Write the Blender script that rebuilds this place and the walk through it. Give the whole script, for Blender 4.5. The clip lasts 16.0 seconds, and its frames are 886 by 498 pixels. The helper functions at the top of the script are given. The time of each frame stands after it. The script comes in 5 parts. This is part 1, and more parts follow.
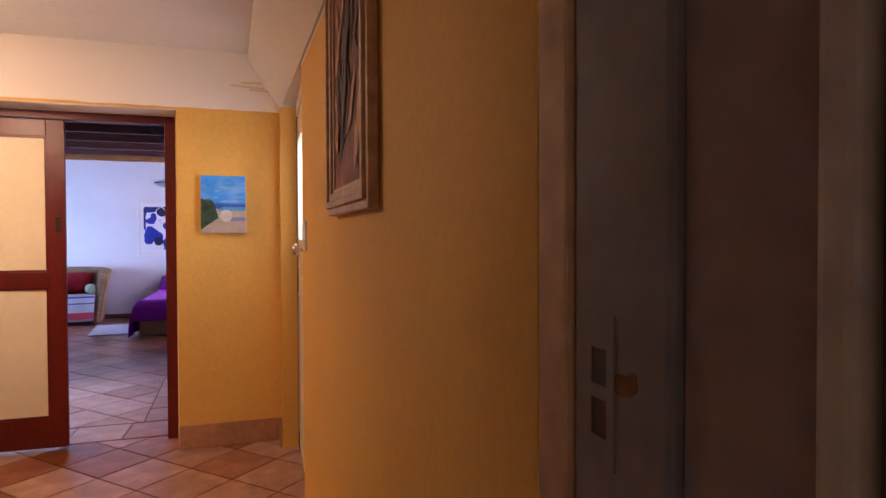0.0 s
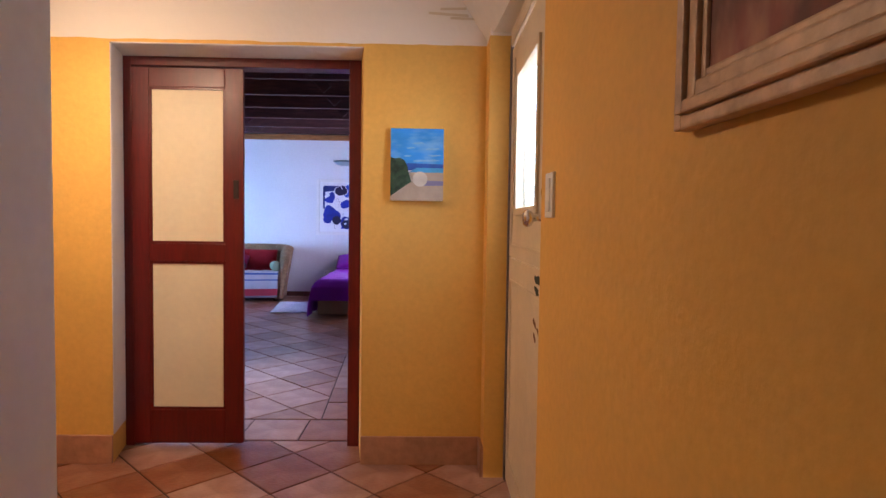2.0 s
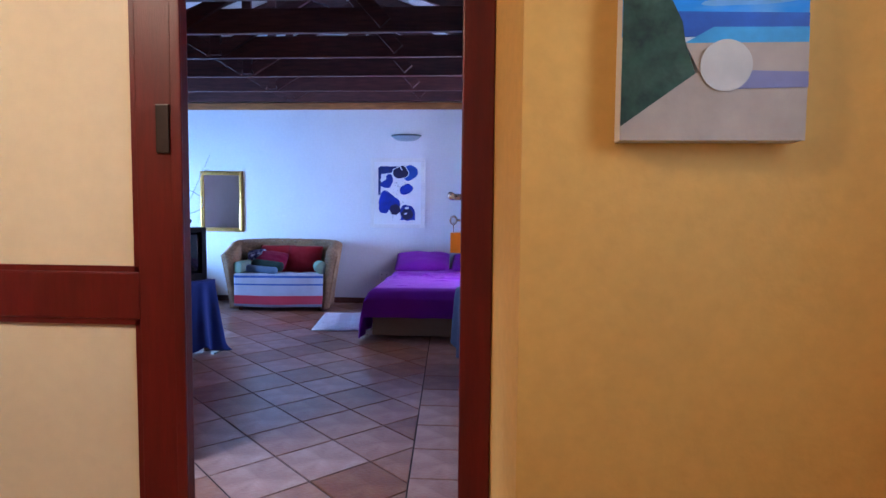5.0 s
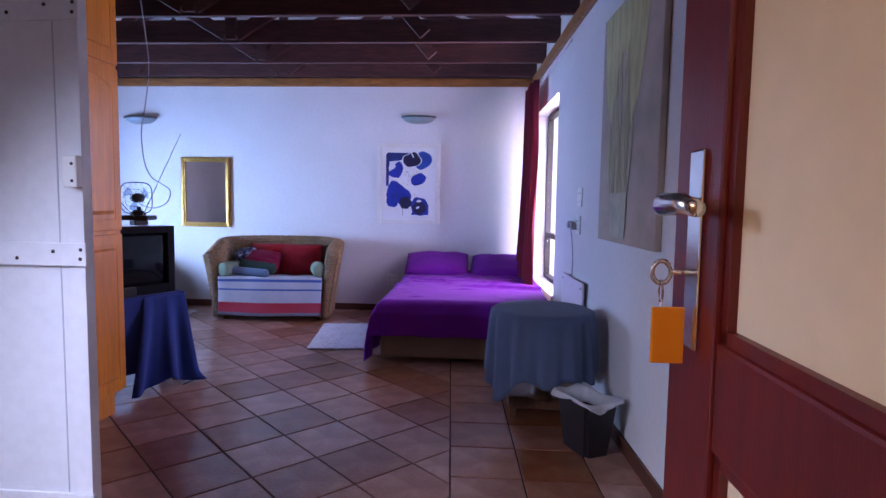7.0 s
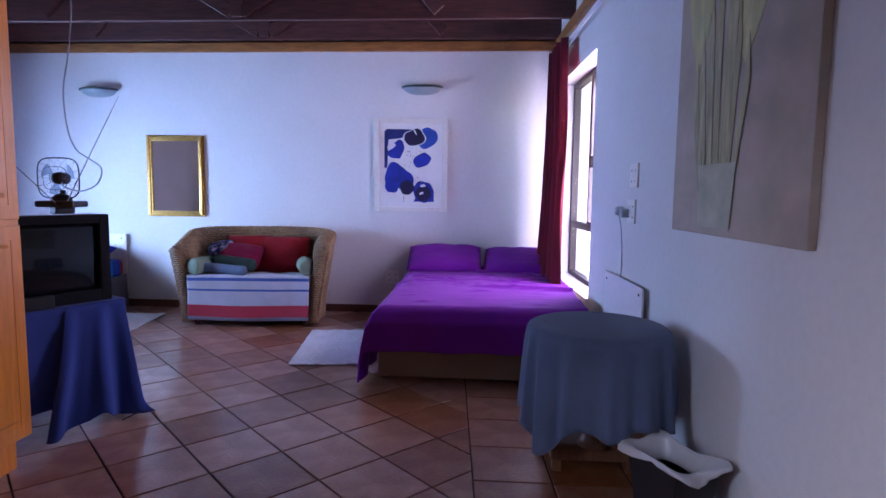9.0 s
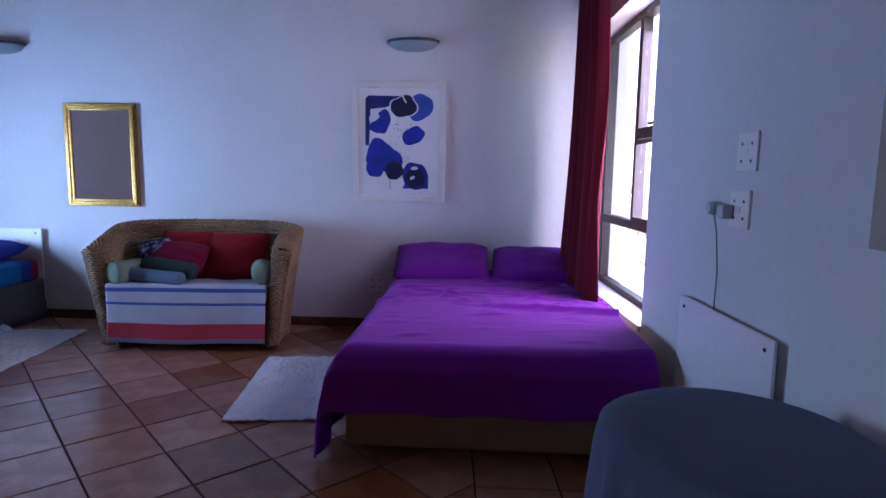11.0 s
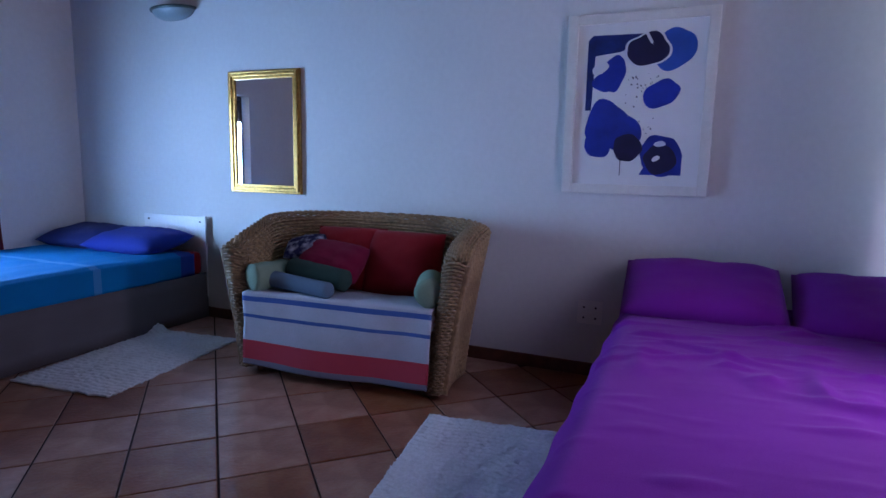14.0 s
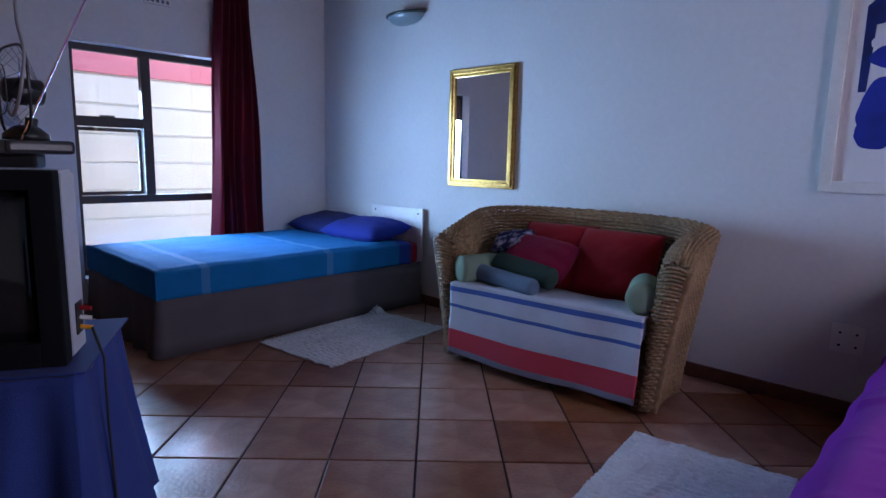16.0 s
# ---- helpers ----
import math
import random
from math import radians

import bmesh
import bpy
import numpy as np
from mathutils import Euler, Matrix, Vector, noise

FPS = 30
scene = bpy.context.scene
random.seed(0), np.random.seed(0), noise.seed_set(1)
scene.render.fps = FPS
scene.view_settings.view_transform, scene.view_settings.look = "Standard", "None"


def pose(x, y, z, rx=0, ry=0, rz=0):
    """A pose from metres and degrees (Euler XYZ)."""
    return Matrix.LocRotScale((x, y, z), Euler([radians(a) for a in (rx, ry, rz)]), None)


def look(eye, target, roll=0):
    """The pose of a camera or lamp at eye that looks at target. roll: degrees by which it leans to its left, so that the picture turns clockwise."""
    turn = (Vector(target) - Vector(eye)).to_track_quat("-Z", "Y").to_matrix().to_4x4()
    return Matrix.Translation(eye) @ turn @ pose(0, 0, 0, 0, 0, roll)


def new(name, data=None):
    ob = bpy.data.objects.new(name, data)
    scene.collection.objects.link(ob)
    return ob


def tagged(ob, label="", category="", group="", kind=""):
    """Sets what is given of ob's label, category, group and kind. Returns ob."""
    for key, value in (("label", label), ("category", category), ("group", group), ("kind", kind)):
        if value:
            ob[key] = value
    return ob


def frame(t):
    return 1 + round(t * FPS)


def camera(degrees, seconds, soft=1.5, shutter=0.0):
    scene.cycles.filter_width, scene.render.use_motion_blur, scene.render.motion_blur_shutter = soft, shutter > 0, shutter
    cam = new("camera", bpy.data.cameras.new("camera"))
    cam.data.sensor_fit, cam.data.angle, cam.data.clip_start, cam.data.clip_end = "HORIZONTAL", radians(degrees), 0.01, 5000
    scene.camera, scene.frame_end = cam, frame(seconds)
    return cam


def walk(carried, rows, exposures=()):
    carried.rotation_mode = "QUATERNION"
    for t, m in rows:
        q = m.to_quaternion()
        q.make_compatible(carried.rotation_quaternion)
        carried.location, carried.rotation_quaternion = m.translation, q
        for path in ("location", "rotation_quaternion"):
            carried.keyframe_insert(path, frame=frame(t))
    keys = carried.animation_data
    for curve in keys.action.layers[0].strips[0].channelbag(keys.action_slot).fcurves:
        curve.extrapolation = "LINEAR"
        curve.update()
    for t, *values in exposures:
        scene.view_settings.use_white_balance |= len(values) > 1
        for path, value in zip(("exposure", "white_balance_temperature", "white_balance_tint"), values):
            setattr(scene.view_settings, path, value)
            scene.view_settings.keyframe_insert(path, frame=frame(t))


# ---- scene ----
cam = camera(75.0, 16.0)
PATH = [
    (0, (0.682, 0.746, 1.317), (1.265, 2.659, 1.279), -0.2),
    (0.5, (0.589, 0.948, 1.278), (0.965, 2.912, 1.236), 0.3),
    (1, (0.564, 1.156, 1.256), (0.807, 3.141, 1.191), 0.5),
    (1.5, (0.555, 1.409, 1.247), (0.682, 3.403, 1.169), 0.7),
    (2, (0.485, 1.725, 1.237), (0.535, 3.723, 1.152), 0.8),
    (2.5, (0.421, 2.057, 1.234), (0.419, 4.055, 1.147), 0.7),
    (3, (0.368, 2.393, 1.238), (0.324, 4.39, 1.147), 0.6),
    (3.5, (0.298, 2.728, 1.229), (0.211, 4.723, 1.132), 0.5),
    (4, (0.204, 3.063, 1.237), (0.097, 5.058, 1.135), 0.6),
    (4.5, (0.145, 3.419, 1.238), (0.02, 5.412, 1.125), 0.4),
    (7, (-0.163, 4.761, 1.288), (-0.297, 6.75, 1.128), 0.9),
    (7.5, (-0.197, 4.997, 1.273), (-0.325, 6.987, 1.111), 0.6),
    (8, (-0.226, 5.227, 1.25), (-0.355, 7.216, 1.082), 0.5),
    (8.5, (-0.294, 5.456, 1.252), (-0.423, 7.444, 1.073), 0.4),
    (9, (-0.31, 5.684, 1.236), (-0.442, 7.67, 1.041), 0.7),
    (11.5, (-0.442, 7.21, 1.249), (-0.556, 9.19, 0.989), 0.8),
    (12, (-0.483, 7.503, 1.254), (-0.593, 9.482, 0.988), 0.7),
    (12.5, (-0.492, 7.79, 1.25), (-0.658, 9.765, 0.978), 0.7),
    (13, (-0.579, 8.002, 1.23), (-0.923, 9.951, 0.944), 0.8),
    (13.5, (-0.679, 8.168, 1.162), (-1.244, 10.068, 0.894), 1.0),
    (14, (-0.733, 8.257, 1.17), (-1.511, 10.077, 0.883), 1.1),
    (14.5, (-0.768, 8.313, 1.151), (-1.768, 10.02, 0.859), 1.5),
    (15, (-0.795, 8.338, 1.127), (-1.948, 9.946, 0.836), 1.6),
    (15.5, (-0.796, 8.34, 1.132), (-2.077, 9.847, 0.834), 1.5),
    (16, (-0.775, 8.346, 1.139), (-2.148, 9.768, 0.836), 1.3),
]
EXPOSURES = [(0, 3.75, 6700, 35), (1, 3.8, 6600, 33), (2, 3.7, 6200, 25), (3, 3.6, 5500, 19), (4.5, 3.55, 5250, 18), (7, 3.35, 6400, 35), (9.2, 3.25, 6450, 33), (11.5, 2.45, 6300, 25), (13, 2.2, 5900, 19), (14, 2.35, 6100, 18), (16, 2.4, 6600, 17)]
walk(cam, [(t, look(eye, target, roll)) for t, eye, target, roll in PATH], EXPOSURES)

# ---- light ----
world = bpy.data.worlds.new("sky")
scene.world = world
world.use_nodes = True
wn = world.node_tree
sky = wn.nodes.new("ShaderNodeTexSky")
sky.sky_type, sky.sun_disc = "NISHITA", False
sky.sun_elevation, sky.sun_rotation = radians(49), radians(-34)
wn.nodes["Background"].inputs[1].default_value = 0.15
wn.links.new(sky.outputs[0], wn.nodes["Background"].inputs[0])
sun_data = bpy.data.lights.new("sun", "SUN")
sun_data.energy, sun_data.angle, sun_data.color = 5.0, radians(0.5), (1.0, 0.93, 0.84)
sun = new("sun", sun_data)
sun.matrix_world = look((-2.2, 3.2, 4.5), (0, 0, 0))


def lamp(name, kind, where, target, energy, color, size=0.1, size_y=0.1, spread=180):
    data = bpy.data.lights.new(name, kind)
    data.energy, data.color = energy, color
    if kind == "AREA":
        data.shape, data.size, data.size_y = "RECTANGLE", size, size_y
        data.spread = radians(spread)
    else:
        data.shadow_soft_size = size
    ob = new(name, data)
    ob.matrix_world = look(where, target)
    return ob


LOBBY_LAMP = (-1.06, 3.85, 2.20)
lamp("lobby_lamp", "POINT", LOBBY_LAMP, (-1.06, 3.85, 0), 1.9, (1.0, 0.73, 0.43), 0.09)
# Second source in the lobby lamp's place, added to brighten the passage floor.
lamp("lobby_lamp_downward", "AREA", (LOBBY_LAMP[0], LOBBY_LAMP[1], 2.17), (-1.05, 3.85, 0), 1.4, (1.0, 0.73, 0.43), 0.2, 0.2)
SKYLIGHT = (0.60, 0.76, 1.0)
lamp("east_window_light", "AREA", (0.74, 10.15, 1.45), (-1.5, 10.25, 1.05), 16, (0.77, 0.73, 1.0), 1.0, 1.4)
lamp("west_window_light", "AREA", (-5.60, 10.0, 1.05), (-3.0, 11.3, 0.95), 17, (0.34, 0.60, 1.0), 0.9, 1.1, 125)
# Added lamp by the closed partition, for an unseen source beside the white door.
lamp("unseen_side_light", "AREA", (-2.10, 5.40, 1.45), (-0.65, 5.95, 0.0), 3.0, SKYLIGHT, 0.6, 1.1, 95)
lamp("stable_door_light", "AREA", (0.905, 4.005, 1.60), (-1.0, 4.75, 1.1), 0.32, (0.78, 0.90, 1.0), 0.44, 0.55)
# Added fill lamp before the closed back wall; no source stands there.
lamp("passage_fill_light", "AREA", (0.45, -0.70, 1.5), (0.5, 3.0, 1.2), 0.15, (1.0, 0.70, 0.42), 0.9, 1.6)


# ---- materials ----
def material(name, color, rough=0.6, metal=0.0, grain=0.0, scale=60.0, bump=0.0, bump_scale=80.0, blotch=0.0, blotch_scale=2.5,
             random_tint=0.0, sheen=0.0, coat=0.0, stretch=(1, 1, 1), second=None):
    m = bpy.data.materials.new(name)
    m.use_nodes = True
    t, n, l = m.node_tree, m.node_tree.nodes, m.node_tree.links
    b = n["Principled BSDF"]
    b.inputs["Roughness"].default_value, b.inputs["Metallic"].default_value = rough, metal
    if rough >= 0.8:
        b.inputs["Specular IOR Level"].default_value = 0.15
    if sheen:
        b.inputs["Sheen Weight"].default_value, b.inputs["Sheen Roughness"].default_value = sheen, 0.5
    if coat:
        b.inputs["Coat Weight"].default_value, b.inputs["Coat Roughness"].default_value = coat, 0.15
    where = n.new("ShaderNodeTexCoord")
    sized = n.new("ShaderNodeMapping")
    sized.inputs["Scale"].default_value = stretch
    l.new(where.outputs["Object"], sized.inputs[0])

    def noise_at(s, detail=4.0):
        k = n.new("ShaderNodeTexNoise")
        k.inputs["Scale"].default_value, k.inputs["Detail"].default_value = s, detail
        l.new(sized.outputs[0], k.inputs["Vector"])
        return k.outputs["Fac"]

    def blend(a, c, fac):
        x = n.new("ShaderNodeMix")
        x.data_type = "RGBA"
        for k, v in ((6, a), (7, c)):
            if isinstance(v, tuple):
                x.inputs[k].default_value = (*v, 1)
            else:
                l.new(v, x.inputs[k])
        if isinstance(fac, float):
            x.inputs[0].default_value = fac
        else:
            l.new(fac, x.inputs[0])
        return x.outputs[2]

    def ramp(v, lo, hi):
        r = n.new("ShaderNodeMapRange")
        r.inputs[1].default_value, r.inputs[2].default_value = lo, hi
        l.new(v, r.inputs[0])
        return r.outputs[0]

    dark = tuple(max(c * (1 - grain), 0) for c in color)
    lite = tuple(min(c * (1 + grain * 0.7), 1) for c in color)
    out = blend(dark, lite, ramp(noise_at(scale), 0.3, 0.7))
    if second:
        out = blend(out, second, ramp(noise_at(blotch_scale * 1.7, 6.0), 0.45, 0.75))
    if blotch:
        big = blend(tuple(1 - blotch for _ in range(3)), (1.0, 1.0, 1.0), ramp(noise_at(blotch_scale, 5.0), 0.35, 0.65))
        x = n.new("ShaderNodeMix")
        x.data_type, x.blend_type = "RGBA", "MULTIPLY"
        x.inputs[0].default_value = 1.0
        l.new(out, x.inputs[6])
        l.new(big, x.inputs[7])
        out = x.outputs[2]
    if random_tint:
        info = n.new("ShaderNodeObjectInfo")
        hsv = n.new("ShaderNodeHueSaturation")
        for sock, lo, hi in (("Value", 1 - random_tint, 1 + random_tint), ("Saturation", 1 + 0.5 * random_tint, 1 - 0.7 * random_tint)):
            r = n.new("ShaderNodeMapRange")
            r.inputs[3].default_value, r.inputs[4].default_value = lo, hi
            l.new(info.outputs["Random"], r.inputs[0])
            l.new(r.outputs[0], hsv.inputs[sock])
        l.new(out, hsv.inputs["Color"])
        out = hsv.outputs[0]
    l.new(out, b.inputs["Base Color"])
    if bump:
        bp = n.new("ShaderNodeBump")
        bp.inputs["Strength"].default_value, bp.inputs["Distance"].default_value = min(bump, 1.0), 0.004
        l.new(noise_at(bump_scale, 6.0), bp.inputs["Height"])
        l.new(bp.outputs[0], b.inputs["Normal"])
    return m


def painted_wall(name, lower, upper, line):
    """Plaster with one paint up to a hand-cut line and another above it."""
    m = material(name, lower, 0.72, 0, 0.05, 40, 0.45, 30, 0.10, 1.6)
    n, l = m.node_tree.nodes, m.node_tree.links
    b = n["Principled BSDF"]
    src = b.inputs["Base Color"].links[0].from_socket
    geo = n.new("ShaderNodeNewGeometry")
    sep = n.new("ShaderNodeSeparateXYZ")
    l.new(geo.outputs["Position"], sep.inputs[0])
    wob = n.new("ShaderNodeTexNoise")
    wob.inputs["Scale"].default_value = 6.0
    l.new(geo.outputs["Position"], wob.inputs["Vector"])
    add = n.new("ShaderNodeMath")
    add.operation = "MULTIPLY_ADD"
    l.new(wob.outputs["Fac"], add.inputs[0])
    add.inputs[1].default_value = 0.02
    l.new(sep.outputs["Z"], add.inputs[2])
    cut = n.new("ShaderNodeMath")
    cut.operation = "GREATER_THAN"
    l.new(add.outputs[0], cut.inputs[0])
    cut.inputs[1].default_value = line + 0.01
    x = n.new("ShaderNodeMix")
    x.data_type = "RGBA"
    l.new(cut.outputs[0], x.inputs[0])
    l.new(src, x.inputs[6])
    x.inputs[7].default_value = (*upper, 1)
    l.new(x.outputs[2], b.inputs["Base Color"])
    return m


def striped(name, base, bands, axis, rough=0.9):
    """Cloth with woven stripes: bands of (from, to, colour) along an axis of the object."""
    m = material(name, base, rough, 0, 0.08, 180, 0.6, 260, 0.1, 6)
    n, l = m.node_tree.nodes, m.node_tree.links
    b = n["Principled BSDF"]
    out = b.inputs["Base Color"].links[0].from_socket
    uv = n.new("ShaderNodeUVMap")
    sep = n.new("ShaderNodeSeparateXYZ")
    l.new(uv.outputs[0], sep.inputs[0])
    for lo, hi, color in bands:
        fac = None
        for op, v in (("GREATER_THAN", lo), ("LESS_THAN", hi)):
            k = n.new("ShaderNodeMath")
            k.operation = op
            l.new(sep.outputs[axis], k.inputs[0])
            k.inputs[1].default_value = v
            if fac is None:
                fac = k.outputs[0]
            else:
                j = n.new("ShaderNodeMath")
                j.operation = "MULTIPLY"
                l.new(fac, j.inputs[0])
                l.new(k.outputs[0], j.inputs[1])
                fac = j.outputs[0]
        x = n.new("ShaderNodeMix")
        x.data_type = "RGBA"
        l.new(fac, x.inputs[0])
        l.new(out, x.inputs[6])
        x.inputs[7].default_value = (*color, 1)
        out = x.outputs[2]
    l.new(out, b.inputs["Base Color"])
    return m


def pane_material(name, tint=(1, 1, 1)):
    m = bpy.data.materials.new(name)
    m.use_nodes = True
    n, l = m.node_tree.nodes, m.node_tree.links
    n.remove(n["Principled BSDF"])
    clear, gloss, mix = (n.new("ShaderNode" + k) for k in ("BsdfTransparent", "BsdfGlossy", "MixShader"))
    clear.inputs[0].default_value = (*tint, 1)
    gloss.inputs["Roughness"].default_value = 0.02
    mix.inputs[0].default_value = 0.05
    l.new(clear.outputs[0], mix.inputs[1])
    l.new(gloss.outputs[0], mix.inputs[2])
    l.new(mix.outputs[0], n["Material Output"].inputs[0])
    return m


YELLOW = painted_wall("yellow_plaster", (0.74, 0.43, 0.09), (0.80, 0.75, 0.68), 2.135)
WHITE_WALL = material("white_plaster", (0.69, 0.69, 0.69), 0.8, 0, 0.03, 30, 0.35, 22, 0.06, 1.3)
CEIL_WHITE = material("white_ceiling_board", (0.72, 0.71, 0.69), 0.85, 0, 0.03, 20, 0.2, 30, 0.05, 1.0)
TERRACOTTA = material("terracotta_tile", (0.30, 0.104, 0.049), 0.32, 0, 0.14, 26, 0.5, 60, 0.22, 5, random_tint=0.36, second=(0.38, 0.19, 0.108), coat=0.35)
GROUT = material("grey_brown_grout", (0.055, 0.035, 0.032), 0.95, 0, 0.2, 80, 0.6, 120)
SKIRT_TILE = material("terracotta_skirting", (0.40, 0.18, 0.09), 0.5, 0, 0.15, 22, 0.4, 60, 0.2, 4, random_tint=0.15)
MAHOGANY = material("varnished_mahogany", (0.125, 0.006, 0.004), 0.40, 0, 0.18, 14, 0.15, 90, 0.25, 3, coat=0.04, stretch=(6, 6, 0.7))
BEAM = material("dark_stained_beam", (0.085, 0.023, 0.019), 0.5, 0, 0.4, 10, 0.3, 60, 0.3, 2, stretch=(0.6, 6, 6), random_tint=0.2)
PINE = material("honey_pine", (0.80, 0.265, 0.016), 0.34, 0, 0.12, 9, 0.12, 60, 0.2, 2.5, coat=0.25, stretch=(7, 7, 0.6))
PINE_TRIM = material("honey_pine_trim", (0.36, 0.14, 0.04), 0.45, 0, 0.3, 8, 0.15, 60, 0.2, 2, stretch=(0.8, 5, 5))
SKIRT_WOOD = material("dark_wood_skirting", (0.13, 0.045, 0.025), 0.5, 0, 0.3, 20, 0.1, 50, 0.2, 3)
CREAM = material("cream_painted_board", (0.72, 0.62, 0.42), 0.5, 0, 0.03, 30, 0.15, 40, 0.08, 2)
CREAM_DOOR = material("cream_gloss_paint", (0.70, 0.60, 0.44), 0.38, 0, 0.05, 30, 0.2, 50, 0.12, 3)
WHITE_PAINT = material("white_gloss_paint", (0.78, 0.78, 0.80), 0.4, 0, 0.04, 30, 0.15, 40, 0.06, 2)
FRAME_WHITE = material("off_white_frame", (0.72, 0.70, 0.66), 0.5, 0, 0.04, 40, 0.2, 60, 0.08, 4)
PLASTIC_WHITE = material("white_plastic", (0.78, 0.77, 0.74), 0.35, 0, 0.02, 50)
BLACK = material("black_plastic", (0.012, 0.012, 0.014), 0.35, 0, 0.1, 60, 0.1, 200)
TV_BLACK = material("matt_black_plastic", (0.007, 0.007, 0.009), 0.8, 0, 0.1, 60, 0.1, 200)
SCREEN = material("dark_glass_screen", (0.010, 0.011, 0.014), 0.06, 0, 0.0, 10)
GREY_CASE = material("light_grey_plastic", (0.48, 0.50, 0.54), 0.5, 0, 0.05, 60, 0.1, 200)
CHROME = material("worn_chrome", (0.75, 0.74, 0.72), 0.18, 1.0, 0.08, 60)
GOLD = material("gilded_frame", (0.48, 0.28, 0.08), 0.30, 1.0, 0.3, 40, 0.2, 90)
MIRROR = material("mirror_silver", (0.88, 0.90, 0.92), 0.01, 1.0)
BRONZE = material("bronze_aluminium", (0.035, 0.020, 0.016), 0.4, 0.3, 0.15, 60)
WICKER = material("woven_cane", (0.40, 0.25, 0.125), 0.55, 0, 0.35, 45, 0.3, 200, 0.3, 4, second=(0.27, 0.15, 0.07))
PURPLE = material("purple_cotton", (0.185, 0.011, 0.29), 0.85, 0, 0.06, 250, 0.35, 300, 0.08, 4, sheen=0.06)
BASE_CLOTH = material("brown_beige_bed_base", (0.32, 0.22, 0.15), 0.9, 0, 0.08, 150, 0.3, 200, 0.15, 3)
GREY_SKIRT = material("grey_brown_valance", (0.115, 0.10, 0.11), 0.9, 0, 0.06, 150, 0.3, 200, 0.12, 3)
BLUE_SPREAD = striped("sky_blue_striped_cotton", (0.003, 0.16, 0.41), [(0.20, 0.225, (0.05, 0.21, 0.45)), (0.62, 0.645, (0.05, 0.21, 0.45)), (0.94, 1.1, (0.02, 0.05, 0.25))], 1)
NAVY = material("navy_cotton", (0.015, 0.02, 0.10), 0.85, 0, 0.08, 250, 0.3, 300, sheen=0.02)
ROYAL = material("royal_blue_cotton", (0.012, 0.026, 0.22), 0.85, 0, 0.08, 250, 0.3, 300, sheen=0.02)
BLUE_CLOTH = material("blue_cotton_drape", (0.030, 0.055, 0.22), 0.9, 0, 0.08, 200, 0.3, 260, 0.12, 4, sheen=0.05)
SLATE_CLOTH = material("slate_blue_tablecloth", (0.095, 0.13, 0.21), 0.9, 0, 0.08, 200, 0.3, 260, 0.1, 4, sheen=0.1)
MAROON = material("maroon_curtain", (0.11, 0.006, 0.018), 0.8, 0, 0.1, 160, 0.3, 240, 0.15, 3, sheen=0.05)
mn, ml = MAROON.node_tree.nodes, MAROON.node_tree.links
thin, both = mn.new("ShaderNodeBsdfTranslucent"), mn.new("ShaderNodeMixShader")
thin.inputs[0].default_value = (0.50, 0.10, 0.12, 1)
both.inputs[0].default_value = 0.18
ml.new(mn["Principled BSDF"].outputs[0], both.inputs[1])
ml.new(thin.outputs[0], both.inputs[2])
ml.new(both.outputs[0], mn["Material Output"].inputs[0])
RED = material("red_cushion_cotton", (0.28, 0.010, 0.016), 0.9, 0, 0.1, 200, 0.4, 260, 0.12, 5, sheen=0.05)
CRIMSON = material("crimson_cushion_cotton", (0.22, 0.010, 0.045), 0.9, 0, 0.1, 200, 0.4, 260, 0.12, 5, sheen=0.05)
DARK_GREEN = material("dark_green_cotton", (0.030, 0.060, 0.050), 0.9, 0, 0.1, 200, 0.4, 260)
SAGE = material("sage_green_cotton", (0.22, 0.30, 0.22), 0.9, 0, 0.1, 200, 0.4, 260, 0.1, 5)
DUSTY_BLUE = material("dusty_blue_cotton", (0.12, 0.18, 0.26), 0.9, 0, 0.1, 200, 0.4, 260)
PATTERN = material("navy_white_patterned_cotton", (0.02, 0.02, 0.07), 0.9, 0, 0.2, 60, 0.3, 200, second=(0.5, 0.5, 0.6), blotch_scale=14)
THROW = striped("striped_cotton_throw", (0.50, 0.52, 0.60), [(0.16, 0.22, (0.06, 0.12, 0.36)), (0.38, 0.42, (0.06, 0.12, 0.36)), (0.70, 0.93, (0.50, 0.055, 0.085)), (0.93, 1.1, (0.20, 0.21, 0.27))], 1)
RUG = material("white_tufted_cotton", (0.62, 0.63, 0.66), 0.95, 0, 0.10, 90, 1.0, 70, 0.1, 6, sheen=0.3)
BAG = material("white_plastic_bag", (0.52, 0.52, 0.52), 0.35, 0, 0.05, 30, 0.3, 40)
BIN = material("dark_brown_bin", (0.012, 0.009, 0.010), 0.5, 0, 0.1, 40)
TABLE_WOOD = material("brown_wood", (0.15, 0.065, 0.03), 0.45, 0, 0.3, 12, 0.15, 60, stretch=(6, 6, 1))
LAMP_GLASS = material("frosted_grey_glass", (0.24, 0.31, 0.33), 0.3, 0, 0.05, 30)
LAMP_METAL = material("dark_green_metal", (0.06, 0.09, 0.09), 0.4, 0.5)
TAG = material("yellow_plastic_tag", (0.75, 0.27, 0.01), 0.4)
CABLE = material("grey_cable", (0.30, 0.30, 0.32), 0.5)
DARK_CABLE = material("black_cable", (0.015, 0.015, 0.018), 0.5)
DARK_FRAME = material("dark_brown_window_paint", (0.030, 0.020, 0.019), 0.5, 0, 0.2, 30, 0.1, 60)
PANE = pane_material("window_glass", (0.96, 0.98, 0.98))
